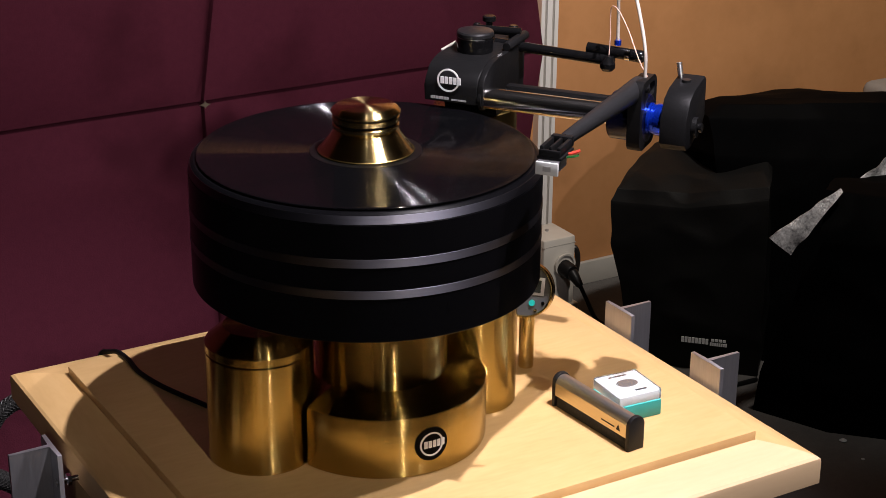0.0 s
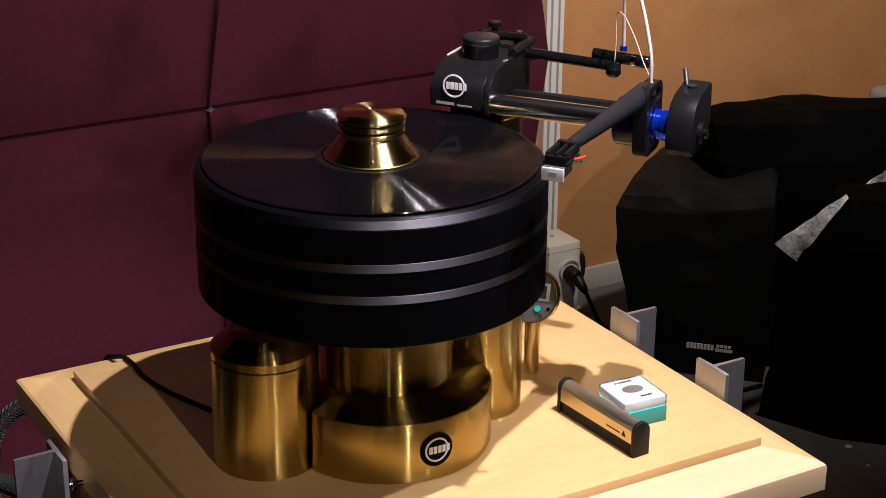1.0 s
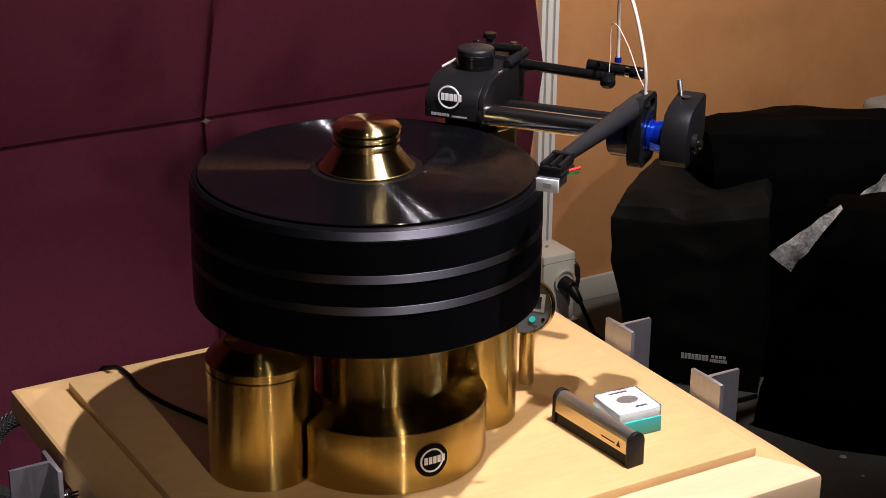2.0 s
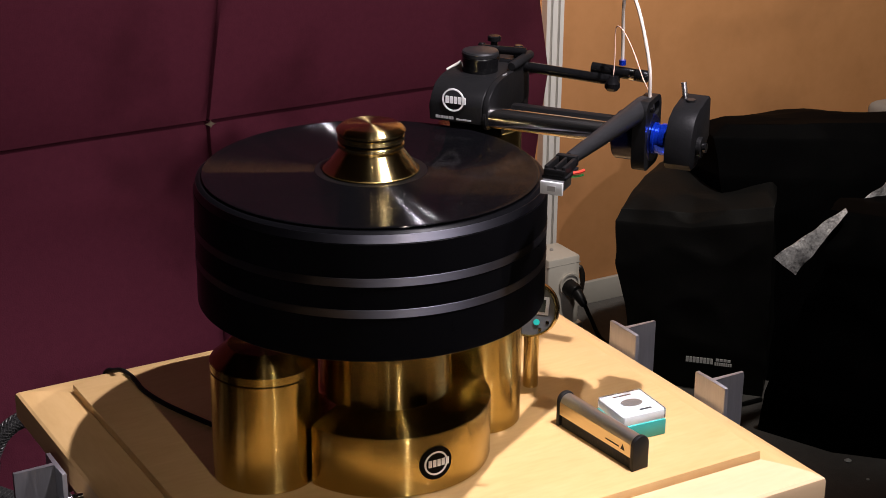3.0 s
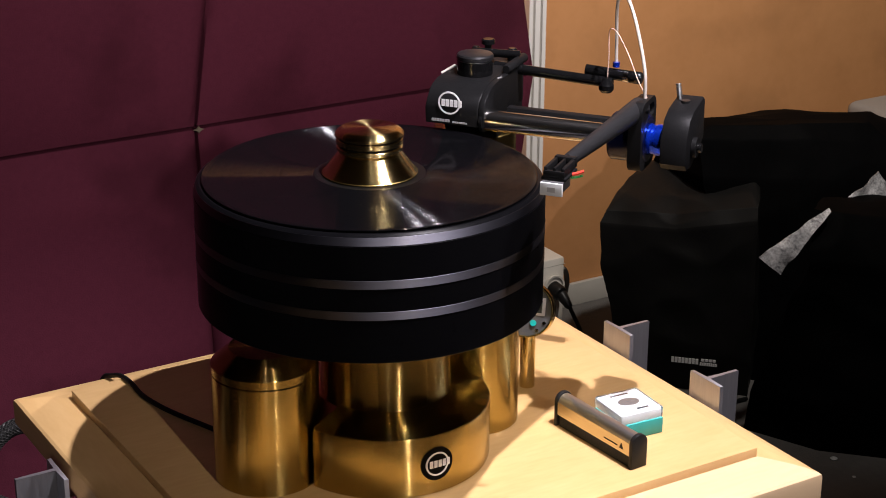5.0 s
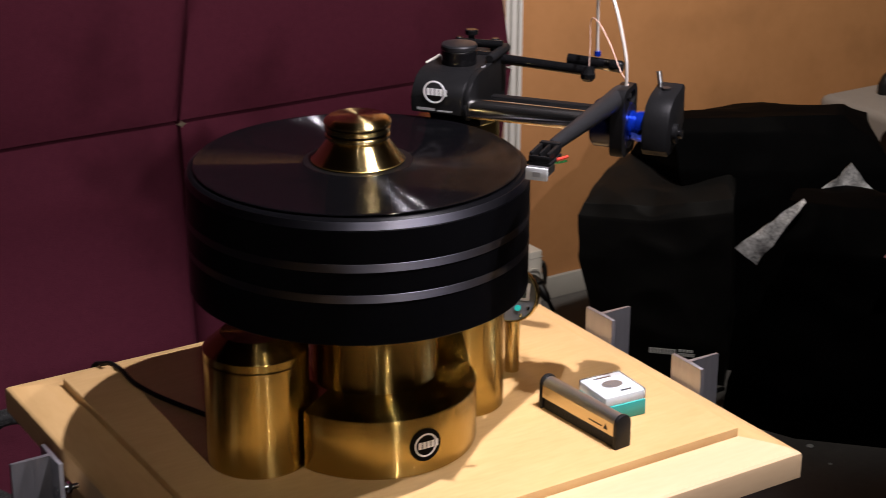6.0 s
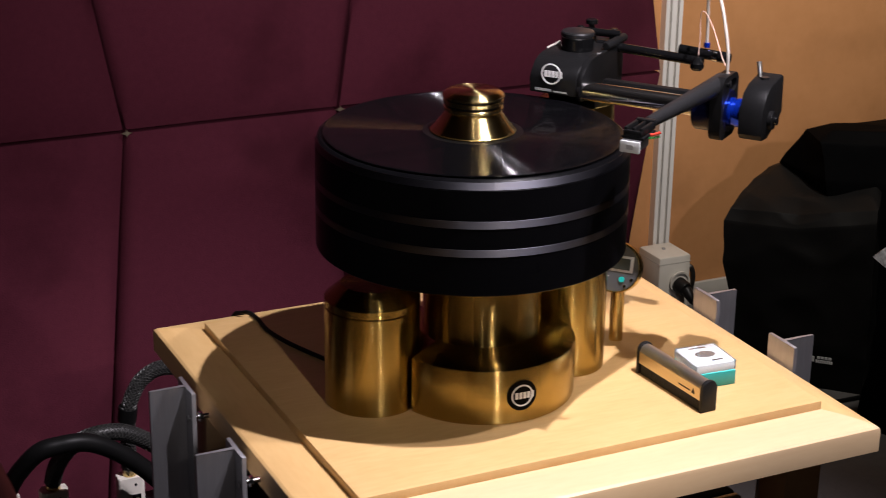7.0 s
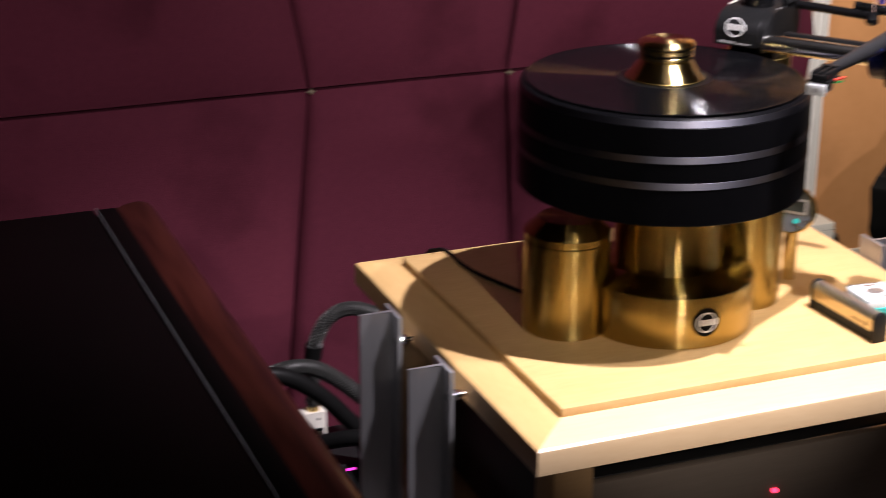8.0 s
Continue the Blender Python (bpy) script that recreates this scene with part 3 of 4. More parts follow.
part("base", lathe([(0, 0), (0.0415, 0), (0.0425, 0.0008), (0.0425, 0.0016), (0.0415, 0.0024), (0.0285, 0.0195), (0.0268, 0.0215), (0, 0.0215)], 96), BRASS_BRIGHT, clamp, "", 25)
part("lip", lathe([(0.0426, 0.0002), (0.0434, 0.0006), (0.0434, 0.0013), (0.0426, 0.0017)], 96), BRASS_PLAIN, clamp, "polished lip round the base", 80)
part("collar", lathe([(0, 0.0216), (0.0285, 0.0216), (0.0298, 0.0226), (0.0298, 0.0252), (0.029, 0.026), (0.0275, 0.0264), (0, 0.0264)], 96), BRASS_BRIGHT, clamp, "", 25)
part("groove_ring", lathe([(0, 0.0265), (0.0278, 0.0265), (0.0278, 0.0283), (0, 0.0283)], 64), GLOSS_BLACK, clamp, "black ring in the groove")
part("neck", lathe([(0, 0.0284), (0.0296, 0.0284), (0.03, 0.0288), (0.03, 0.0326), (0.0294, 0.0331), (0, 0.0331)], 96), BRASS_BRIGHT, clamp, "", 25)
part("groove_ring", lathe([(0, 0.0332), (0.0286, 0.0332), (0.0286, 0.0346), (0, 0.0346)], 64), GLOSS_BLACK, clamp, "black ring in the groove")
part("cap", lathe([(0, 0.0347), (0.0302, 0.0347), (0.031, 0.0355), (0.031, 0.037), (0.0302, 0.0382), (0.027, 0.041), (0.024, 0.042), (0, 0.0422)], 96), BRASS_BRIGHT, clamp, "", 25)


def pod(name, at, r, h, label, category, z_line=None):
    t = thing(name, at[0], at[1], 0.0, label=label, category=category)
    if z_line:
        part("body", lathe([(0, 0), (r - 0.001, 0), (r, 0.001), (r, z_line - 0.0004), (r - 0.0016, z_line), (0, z_line)], 96), BRASS, t, "", 25)
        part("cap", lathe([(0, z_line + 0.0001), (r - 0.0014, z_line + 0.0001), (r, z_line + 0.0015), (r, z_line + 0.0085), (r - 0.0008, z_line + 0.0098), (r - 0.017, h), (0, h)], 96), BRASS, t, "sloping brass cap", 25)
    else:
        part("body", lathe([(0, 0), (r - 0.001, 0), (r, 0.001), (r, h - 0.001), (r - 0.001, h), (0, h)], 96), BRASS, t, "", 25)
    return t


motor = pod("motor_housing", MOTOR, 0.049, 0.13, "gold-coloured brass motor housing beside the turntable foot", "motor", 0.1062)
pod("support_pod", POD, 0.0438, 0.158, "plain brushed brass cylinder pod under the platter", "pod")

# ---- tonearm: local x along its shaft, local y away from the record ----
arm = thing("tonearm", 0.145, 0.048, 0.0, -53.13, label="black linear tonearm on a brass tower, with steel shaft", category="tonearm")
part("tower", lathe([(0, 0), (0.041, 0), (0.042, 0.001), (0.042, 0.2605), (0.041, 0.2615), (0, 0.2615)], 64, (-0.035, 0.085)), BRASS_PLAIN, arm, "brushed brass arm tower")
prof = [(0.0, 0.2875), (0.0, 0.302)]
for i in range(1, 9):
    a = radians(180 - 90 * i / 8)
    prof.append((0.04 + 0.04 * math.cos(a), 0.302 + 0.0225 * math.sin(a)))
prof += [(0.125, 0.3245), (0.13, 0.3205), (0.13, 0.262), (0.052, 0.262), (0.048, 0.2875)]
block = part("carriage_block", prism(prof, -0.0545, 0.0, "x", 0.0016), ARM_BLACK, arm, "black carriage block with rounded front")
bend, disc = badge(block, (-0.0295, -0.0003, 0.309), Matrix.Identity(4), 0.012)
part("badge_ring", bend(disc(0.0098, 0.0113, -0.0006, 0.0004)), WHITE_PRINT, block, "white ring mark")
part("badge_bar", bend(blocks(-0.0078, 0.0138, -0.0034, 0.0034, 5, -0.0007, 0.0003)), WHITE_PRINT, block, "row of plain white blocks")
part("print_bar", blocks(-0.0475, -0.0285, 0.2897, 0.2924, 7, -0.0006, 0.0004, 0.25), GREY_PRINT, block, "line of grey printed blocks")
part("print_bar", blocks(-0.0262, -0.0105, 0.2895, 0.2911, 7, -0.0006, 0.0004, 0.25), GREY_PRINT, block, "line of small grey printed blocks")
knob = part("knob", lathe([(0, 0.3242), (0.0172, 0.3242), (0.0178, 0.3248), (0.0178, 0.3375), (0.0172, 0.338), (0, 0.338)], 48, (-0.0255, 0.058)), GLOSS_BLACK, arm, "glossy black height knob", 25)
# silver ring stands for the highlight between knob and cap
part("knob_highlight", lathe([(0, 0.3381), (0.0166, 0.3381), (0.0166, 0.339), (0, 0.339)], 48, (-0.0255, 0.058)), BRUSH_SILVER, knob, "thin silver ring in place of the highlight under the cap")
part("knob_cap", lathe([(0, 0.3391), (0.0175, 0.3391), (0.0182, 0.3398), (0.0182, 0.343), (0.0172, 0.3446), (0.0135, 0.3456), (0, 0.3458)], 48, (-0.0255, 0.058)), SATIN_BLACK, knob, "satin black cap", 25)
part("shaft", rod((0.0, 0.011, 0.2932), (0.19, 0.011, 0.2932), 0.0102, n=40), STEEL, arm, "polished steel air-bearing shaft")
part("shaft_rail", box(0.022, 0.135, 0.0185, 0.0285, 0.2985, 0.3055, 0.001), ARM_BLACK, arm)
part("shaft_collar", rod((0.001, 0.011, 0.2932), (0.004, 0.011, 0.2932), 0.0125, n=32), ARM_BLACK, arm)
part("bearing_sleeve", rod((0.131, 0.011, 0.2932), (0.166, 0.011, 0.2932), 0.0225, n=40, rings=((0, 0.93), (0.05, 1), (0.95, 1), (1, 0.95))), BLUE_DARK, arm, "dark blue bearing sleeve")
part("bearing_ring", rod((0.1665, 0.011, 0.2932), (0.1815, 0.011, 0.2932), 0.0148, n=40, rings=((0, 1), (0.15, 1), (0.2, 0.93), (0.45, 0.93), (0.5, 1), (0.85, 1), (1, 0.96))), BLUE_GLOSS, arm, "bright blue anodised ring")


def hoop(out, hole, lo, hi, bevel):
    """A plate with an opening: outline and hole have the same count of points."""
    bm = bmesh.new()
    rings = [[bm.verts.new((x, u, v)) for u, v in pts] for x, pts in ((lo, out), (hi, out), (hi, hole), (lo, hole))]
    n = len(out)
    rings.append(rings[0])
    for a, b in zip(rings, rings[1:]):
        for i in range(n):
            bm.faces.new((a[i], a[(i + 1) % n], b[(i + 1) % n], b[i]))
    return bm


part("yoke", hoop(rounded(-0.0165, 0.034, 0.2665, 0.332, 0.012), rounded(0.004, 0.027, 0.314, 0.3265, 0.0058), 0.153, 0.1655, 0.001), ARM_BLACK, arm, "black yoke plate of the arm")
endprof = [(-0.008, 0.2725), (-0.0145, 0.279), (-0.015, 0.302), (-0.004, 0.319), (0.01, 0.325), (0.045, 0.3295), (0.05, 0.3265), (0.052, 0.29), (0.045, 0.284), (0.008, 0.2715)]
endb = part("end_block", prism(endprof, 0.183, 0.208, "x", 0.0015), ARM_BLACK, arm, "black end block of the shaft")
part("boss", rod((0.2082, 0.01, 0.2905), (0.2125, 0.01, 0.2905), 0.0095, n=28), ARM_BLACK, endb)
part("screw", rod((0.2126, 0.01, 0.2905), (0.2165, 0.01, 0.2905), 0.0045, n=16), GLOSS_BLACK, endb)
part("lever_screw", lathe([(0, 0.326), (0.0045, 0.326), (0.0045, 0.3292), (0, 0.3292)], 16, (0.1945, 0.028)), BLACK_PLASTIC, endb)
lever = bmesh.new()
rod((0.1885, 0.033, 0.326), (0.185, 0.0355, 0.342), 0.0017, n=12, bm=lever)
for i in range(5):
    k = 0.32 + 0.15 * i
    p, q = Vector((0.1885, 0.033, 0.326)), Vector((0.185, 0.0355, 0.342))
    rod(p.lerp(q, k), p.lerp(q, k + 0.1), 0.0027, n=14, bm=lever)
part("lever", lever, BRUSH_SILVER, endb, "ribbed chrome lever")
part("screw", rod((0.1665, -0.006, 0.3245), (0.169, -0.006, 0.3245), 0.0022, n=12), GLOSS_BLACK, arm)
# arm tube and headshell
part("arm_tube", rod((0.1565, 0.012, 0.3225), (0.139, -0.152, 0.3175), 0.0106, 0.0058, n=32, rings=((0, 0.75), (0.02, 1), (0.45, 1.0), (0.97, 1), (1, 0.9))), CARBON, arm, "tapered dark carbon arm tube")
head = bmesh.new()
for x0, x1 in ((0.129, 0.1322), (0.1372, 0.1396), (0.1442, 0.1475)):
    box(x0, x1, -0.187, -0.156, 0.3135, 0.3215, 0.0007, head)
box(0.129, 0.1475, -0.1885, -0.1845, 0.3135, 0.319, 0.0006, head)
box(0.129, 0.1475, -0.159, -0.152, 0.3135, 0.3225, 0.0008, head)
box(0.1275, 0.149, -0.1885, -0.156, 0.311, 0.3133, 0.0005, head)
part("headshell", head, ARM_BLACK, arm, "black slotted headshell")
cart = part("cartridge", box(0.1305, 0.146, -0.191, -0.165, 0.3, 0.3085, 0.0008), BRUSH_SILVER, arm, "silver cartridge body with white front plate")
part("cartridge_top", box(0.129, 0.1475, -0.1915, -0.162, 0.3087, 0.3105, 0.0004), SATIN_GREY, cart)
part("front_plate", box(0.1285, 0.148, -0.1945, -0.1917, 0.2992, 0.3102, 0.0005), CARD, cart, "white front plate")
part("print_bar", box(0.135, 0.142, -0.1949, -0.1945, 0.3025, 0.307), GREY_PRINT, cart)
part("wire", hose([(0.147, -0.17, 0.3118), (0.152, -0.168, 0.3125), (0.1575, -0.1655, 0.3145)], 0.0013, 8), WIRE_RED, arm, "red lead")
part("wire", hose([(0.147, -0.169, 0.3085), (0.152, -0.167, 0.309), (0.1565, -0.165, 0.3103)], 0.001, 8), WIRE_GREEN, arm, "green lead")
# counter rod and air hose
plate = part("side_plate", prism(prof[:10] + [(0.114, 0.3245), (0.114, 0.286), (0.03, 0.2875)], 0.0003, 0.006, "x", 0.001), ARM_BLACK, arm, "black side plate with a printed scale")
part("scale_print", box(0.0008, 0.0054, 0.0505, 0.0511, 0.3246, 0.325), GREY_PRINT, plate)
for k in range(4):
    part("scale_print", box(0.0026, 0.0036, 0.0455 + 0.003 * k, 0.0467 + 0.003 * k, 0.3246, 0.325), GREY_PRINT, plate)
part("side_bar", rod((0.0035, 0.068, 0.3285), (0.0035, 0.122, 0.3285), 0.0048, n=20, rings=((0, 0.8), (0.04, 1), (0.96, 1), (1, 0.8))), ARM_BLACK, arm, "black round side bar")
part("rod", rod((-0.02, 0.1, 0.3225), (0.103, 0.1, 0.3175), 0.0052, n=24), GLOSS_BLACK, arm, "black counter rod")
part("rod", rod((0.074, 0.106, 0.3265), (0.113, 0.106, 0.3245), 0.0058, n=24), GLOSS_BLACK, arm, "black air rod")
part("joint", lathe([(0, 0.3085), (0.005, 0.309), (0.0075, 0.312), (0.0075, 0.3165), (0.006, 0.3185), (0.003, 0.3235), (0, 0.324)], 24, (0.0985, 0.095)), GLOSS_BLACK, arm)
part("nut", rod((0.1132, 0.106, 0.3245), (0.118, 0.106, 0.3242), 0.0063, n=24), CHROME, arm, "chrome ring nut")
part("knurled_knob", rod((0.1183, 0.106, 0.3242), (0.1315, 0.106, 0.3235), 0.0062, n=14, rings=((0, 0.9), (0.1, 1), (0.85, 1), (1, 0.8))), GLOSS_BLACK, arm)
part("hose_fitting", rod((0.1045, 0.106, 0.3325), (0.1045, 0.106, 0.3375), 0.0034, n=16), BLUE_GLOSS, arm, "blue hose fitting")
part("air_hose", hose([(0.1045, 0.106, 0.336), (0.1045, 0.104, 0.36), (0.106, 0.096, 0.39), (0.113, 0.078, 0.412), (0.124, 0.056, 0.4185), (0.138, 0.036, 0.407), (0.15, 0.022, 0.383), (0.159, 0.012, 0.355), (0.1605, 0.01, 0.33)], 0.0017, 10), TUBE_WHITE, arm, "white air hose in a loop")
part("signal_wire", hose([(0.0985, 0.098, 0.324), (0.099, 0.098, 0.345), (0.1, 0.094, 0.371), (0.111, 0.08, 0.374), (0.131, 0.05, 0.363), (0.15, 0.022, 0.345), (0.162, 0.012, 0.332)], 0.00048, 6), WIRE_COPPER, arm, "thin twisted signal wire")
rear = bmesh.new()
for a, b, c, r in ((-0.03, 0.106, 0.325, 0.006), (-0.008, 0.118, 0.325, 0.005), (-0.045, 0.112, 0.325, 0.004)):
    lathe([(0, c), (r, c), (r, c + 0.011), (r * 0.7, c + 0.0125), (0, c + 0.0125)], 20, (a, b), rear)
part("rear_screws", rear, GLOSS_BLACK, arm)
part("rear_rod", rod((-0.04, 0.1, 0.335), (0.004, 0.108, 0.334), 0.0042, n=16), GLOSS_BLACK, arm)
part("rear_knob", lathe([(0, 0.3375), (0.0035, 0.3375), (0.0035, 0.342), (0.0068, 0.3425), (0.0068, 0.3465), (0.0055, 0.3475), (0, 0.3475)], 20, (-0.03, 0.107)), GLOSS_BLACK, arm)
part("cable_end", rod((-0.06, 0.056, 0.3215), (-0.049, 0.066, 0.3285), 0.0014, n=10), TUBE_WHITE, arm, "white cable end")

# ---- digital gauge on its stand ----
gauge = thing("height_gauge", 0.2085, 0.047, 0.0, label="round digital dial gauge on a thin brass stand", category="gauge")
part("stand", lathe([(0, 0), (0.0075, 0), (0.0078, 0.0005), (0.0078, 0.0665), (0, 0.0665)], 28), BRASS_BRIGHT, gauge, "thin brass stand")
face = Matrix.Translation((-0.0135, -0.017, 0.0945)) @ Matrix.Rotation(radians(-48), 4, "Z") @ Matrix.Rotation(radians(-18), 4, "X")
upright = Matrix.Rotation(radians(90), 4, "X")


def facing(bm):
    bm.transform(face)
    return bm


body = part("dial", facing(rod((0, -0.0035, 0), (0, 0.008, 0), 0.0262, n=48)), SATIN_GREY, gauge, "dark grey dial face")
rim = lathe([(0.0263, 0.003), (0.0263, 0.0055), (0.027, 0.0064), (0.0278, 0.0062), (0.0284, 0.005), (0.0284, -0.006), (0.0274, -0.008), (0.0263, -0.008)], 56)
rim.transform(upright)
part("bezel", facing(rim), BRASS_PLAIN, body, "gold bezel ring")
part("display_frame", facing(box(-0.0195, 0.0195, -0.0046, -0.0034, -0.0045, 0.0135, 0.0004)), ALUMINIUM, body, "silver display frame")
part("display", facing(box(-0.0162, 0.0162, -0.0052, -0.0047, -0.0018, 0.0108, 0.0002)), LCD, body, "dark digital display")
part("button", facing(rod((0.0085, -0.0056, -0.0125), (0.0085, -0.0036, -0.0125), 0.0031, n=18)), BUTTON, body, "turquoise button")
part("print_bar", facing(box(-0.0125, -0.0065, -0.0041, -0.0035, -0.0112, -0.0099)), GREY_PRINT, body)
for x, z in ((0.0195, -0.0115), (0.0125, -0.0195)):
    part("screw", facing(rod((x, -0.0046, z), (x, -0.0034, z), 0.0018, n=14)), CHROME, body, "bright screw head")
part("spindle", rod((0, 0, 0.0662), (-0.006, -0.008, 0.08), 0.0045, n=16), CHROME, gauge)

# ---- record brush ----
brush = thing("record_brush", 0.1945, -0.0985, 0.0, 3.6, label="silver and gold record cleaning brush with black bristles", category="brush")
hw, hl = 0.0085, 0.0535
part("bristles", box(-hw + 0.0012, hw - 0.0012, -hl + 0.001, hl - 0.001, 0.0, 0.0125, 0.0006), BRISTLE, brush, "black bristle pad")
prof = [(-hw, 0.0126), (hw, 0.0126), (hw, 0.025)]
for i in range(1, 8):
    a = math.pi * i / 8
    prof.append((hw * math.cos(a), 0.025 + 0.0085 * math.sin(a)))
prof.append((-hw, 0.025))
handle = part("handle", prism(prof, -hl, hl, "y"), BRUSH_SILVER, brush, "silver anodised handle", 40)
part("side_plate", box(-hw - 0.0006, -hw - 0.0001, -hl, hl, 0.0128, 0.026), BRUSH_GOLD, handle, "champagne coloured side plate")
tri = prism([(-hl + 0.008, 0.0165), (-hl + 0.014, 0.0165), (-hl + 0.011, 0.0225)], -hw - 0.0009, -hw - 0.0006, "x")
part("print_mark", tri, BLACK_PLASTIC, handle, "black triangular mark")
part("print_bar", box(-hw - 0.0009, -hw - 0.0006, -hl + 0.0165, -hl + 0.036, 0.0172, 0.0186), BLACK_PLASTIC, handle)
capprof = [(-hw - 0.001, 0.0), (hw + 0.001, 0.0), (hw + 0.001, 0.026)]
for i in range(1, 8):
    a = math.pi * i / 8
    capprof.append(((hw + 0.001) * math.cos(a), 0.026 + 0.009 * math.sin(a)))
capprof.append((-hw - 0.001, 0.026))
for y0, y1 in ((-hl - 0.0052, -hl - 0.0001), (hl + 0.0001, hl + 0.0052)):
    part("end_cap", prism(capprof, y0, y1, "y", 0.0012), BLACK_PLASTIC, brush, "black end cap", 40)

# ---- cartridge box ----
cbox = thing("cartridge_box", 0.2405, -0.0835, 0.0, -4, label="small teal box with clear acrylic lid", category="box")
h = 0.0245
part("base", box(-h, h, -h, h, 0.0, 0.0165, 0.001), TEAL, cbox, "teal plastic base")
lid = part("lid", box(-h + 0.0002, h - 0.0002, -h + 0.0002, h - 0.0002, 0.0167, 0.0285, 0.0018), ACRYLIC, cbox, "clear acrylic lid with bevelled edges")
lid.visible_shadow = False
card = part("card", box(-h + 0.0022, h - 0.0022, -h + 0.0022, h - 0.0022, 0.0172, 0.0262, 0.0006), CARD, lid, "white card insert")
dome = lathe([(0, 0.0263), (0.0115, 0.0263), (0.0112, 0.0268), (0.009, 0.0271), (0.006, 0.0269), (0, 0.0273)], 32, (0, 0.001))
bmesh.ops.scale(dome, vec=(1, 0.68, 1), verts=dome.verts)
part("picture", dome, DARK_METAL, lid, "grey metal oval")
part("print_bar", box(-0.011, 0.009, 0.0155, 0.0182, 0.0263, 0.0266), BLACK_PLASTIC, lid)
part("print_bar", box(-0.001, 0.012, -0.0172, -0.0142, 0.0263, 0.0266), BLACK_PLASTIC, lid)

# ---- motor lead over the table ----
solid("motor_cable", hose([(-0.107, 0.075, 0.0065), (-0.111, 0.1, 0.005), (-0.119, 0.13, 0.0032), (-0.128, 0.155, 0.003), (-0.138, 0.187, 0.003), (-0.144, 0.222, 0.003), (-0.143, 0.256, 0.0032), (-0.145, 0.281, 0.0015), (-0.147, 0.302, -0.0065), (-0.149, 0.318, -0.0135), (-0.152, 0.326, -0.03), (-0.17, 0.345, -0.12), (-0.18, 0.4, -0.4)], 0.0026, 10), RUBBER, "thin black power lead over the rack's edge", "cable")
solid("cable_plug", rod((-0.1055, 0.0635, 0.007), (-0.1105, 0.096, 0.0055), 0.0048, 0.0036, n=16, rings=((0, 1), (0.6, 1), (0.64, 0.8), (1, 0.9))), BLACK_PLASTIC, "small black plug at the motor pod", "plug")

# ---- black lacquered cabinet with a rosewood border ----
cab = thing("cabinet", -0.9, -0.26, FLOOR_Z, label="black lacquered cabinet with a polished rosewood border", category="cabinet")
T = 0.17 - FLOOR_Z
part("body", box(-0.3, 0.318, -0.39, 0.385, 0.0, T - 0.03, 0.004), PIANO, cab, "black body")
part("border", prism([(0.3225, T - 0.05), (0.361, T - 0.05), (0.363, T - 0.022), (0.3605, T - 0.012), (0.354, T - 0.007), (0.346, T - 0.005), (0.335, T - 0.006), (0.3225, T - 0.01)], -0.395, 0.392, "y", 0.004), MAHOGANY, cab, "polished rosewood border")
part("top_band", box(0.3023, 0.3222, -0.39, 0.388, T - 0.0298, T - 0.009, 0.001), PIANO, cab, "black lacquered band")
part("top", box(-0.3, 0.3, -0.39, 0.39, T - 0.0298, T - 0.009, 0.003), PIANO, cab, "black lacquered top")
part("edge_strip", box(0.3007, 0.3017, -0.39, 0.39, T - 0.0088, T - 0.0082, 0.0002), SATIN_GREY, cab, "thin metal edge strip")

# ---- cables and plugs behind the rack ----
strip = thing("power_strip", -0.2, 0.785, FLOOR_Z, 4, label="black power distributor with small magenta lights", category="power strip")
part("case", box(-0.22, 0.2, -0.07, 0.07, 0.0, 0.203, 0.006), BLACK_PLASTIC, strip)
for x in (0.028, 0.064):
    part("indicator", box(x, x + 0.013, -0.0715, -0.0702, 0.192, 0.1955), LED_PINK, strip, "magenta indicator light")


def mains_plug(x, y, z):
    t = thing("mains_plug", x, y, z, label="white mains plug with a brass collar", category="plug", group="white mains plugs")
    b = part("body", prism(rounded(-0.0195, 0.0195, -0.014, 0.014, 0.006), 0.0, 0.08, "z", 0.005), WHITE_PLASTIC, t)
    part("window", box(-0.001, 0.0125, -0.0152, -0.0138, 0.03, 0.053, 0.0004), GLOSS_BLACK, b, "small black window")
    part("window_mark", box(0.004, 0.009, -0.0156, -0.0153, 0.037, 0.048), CLIP, b)
    part("hole", rod((0.005, -0.0146, 0.069), (0.005, -0.0138, 0.069), 0.002, n=12), GLOSS_BLACK, b)
    part("collar", lathe([(0, 0.0801), (0.0105, 0.0801), (0.0105, 0.092), (0.009, 0.094), (0, 0.094)], 20), BRASS_BRIGHT, t, "brass collar")
    return t


plug_one = mains_plug(-0.17, 0.77, -0.517)
copy_thing(plug_one, pose(-0.283, 0.772, -0.517, 0, 0, 5))
copy_thing(plug_one, pose(-0.352, 0.777, -0.517, 0, 0, 8))
F0 = FLOOR_Z


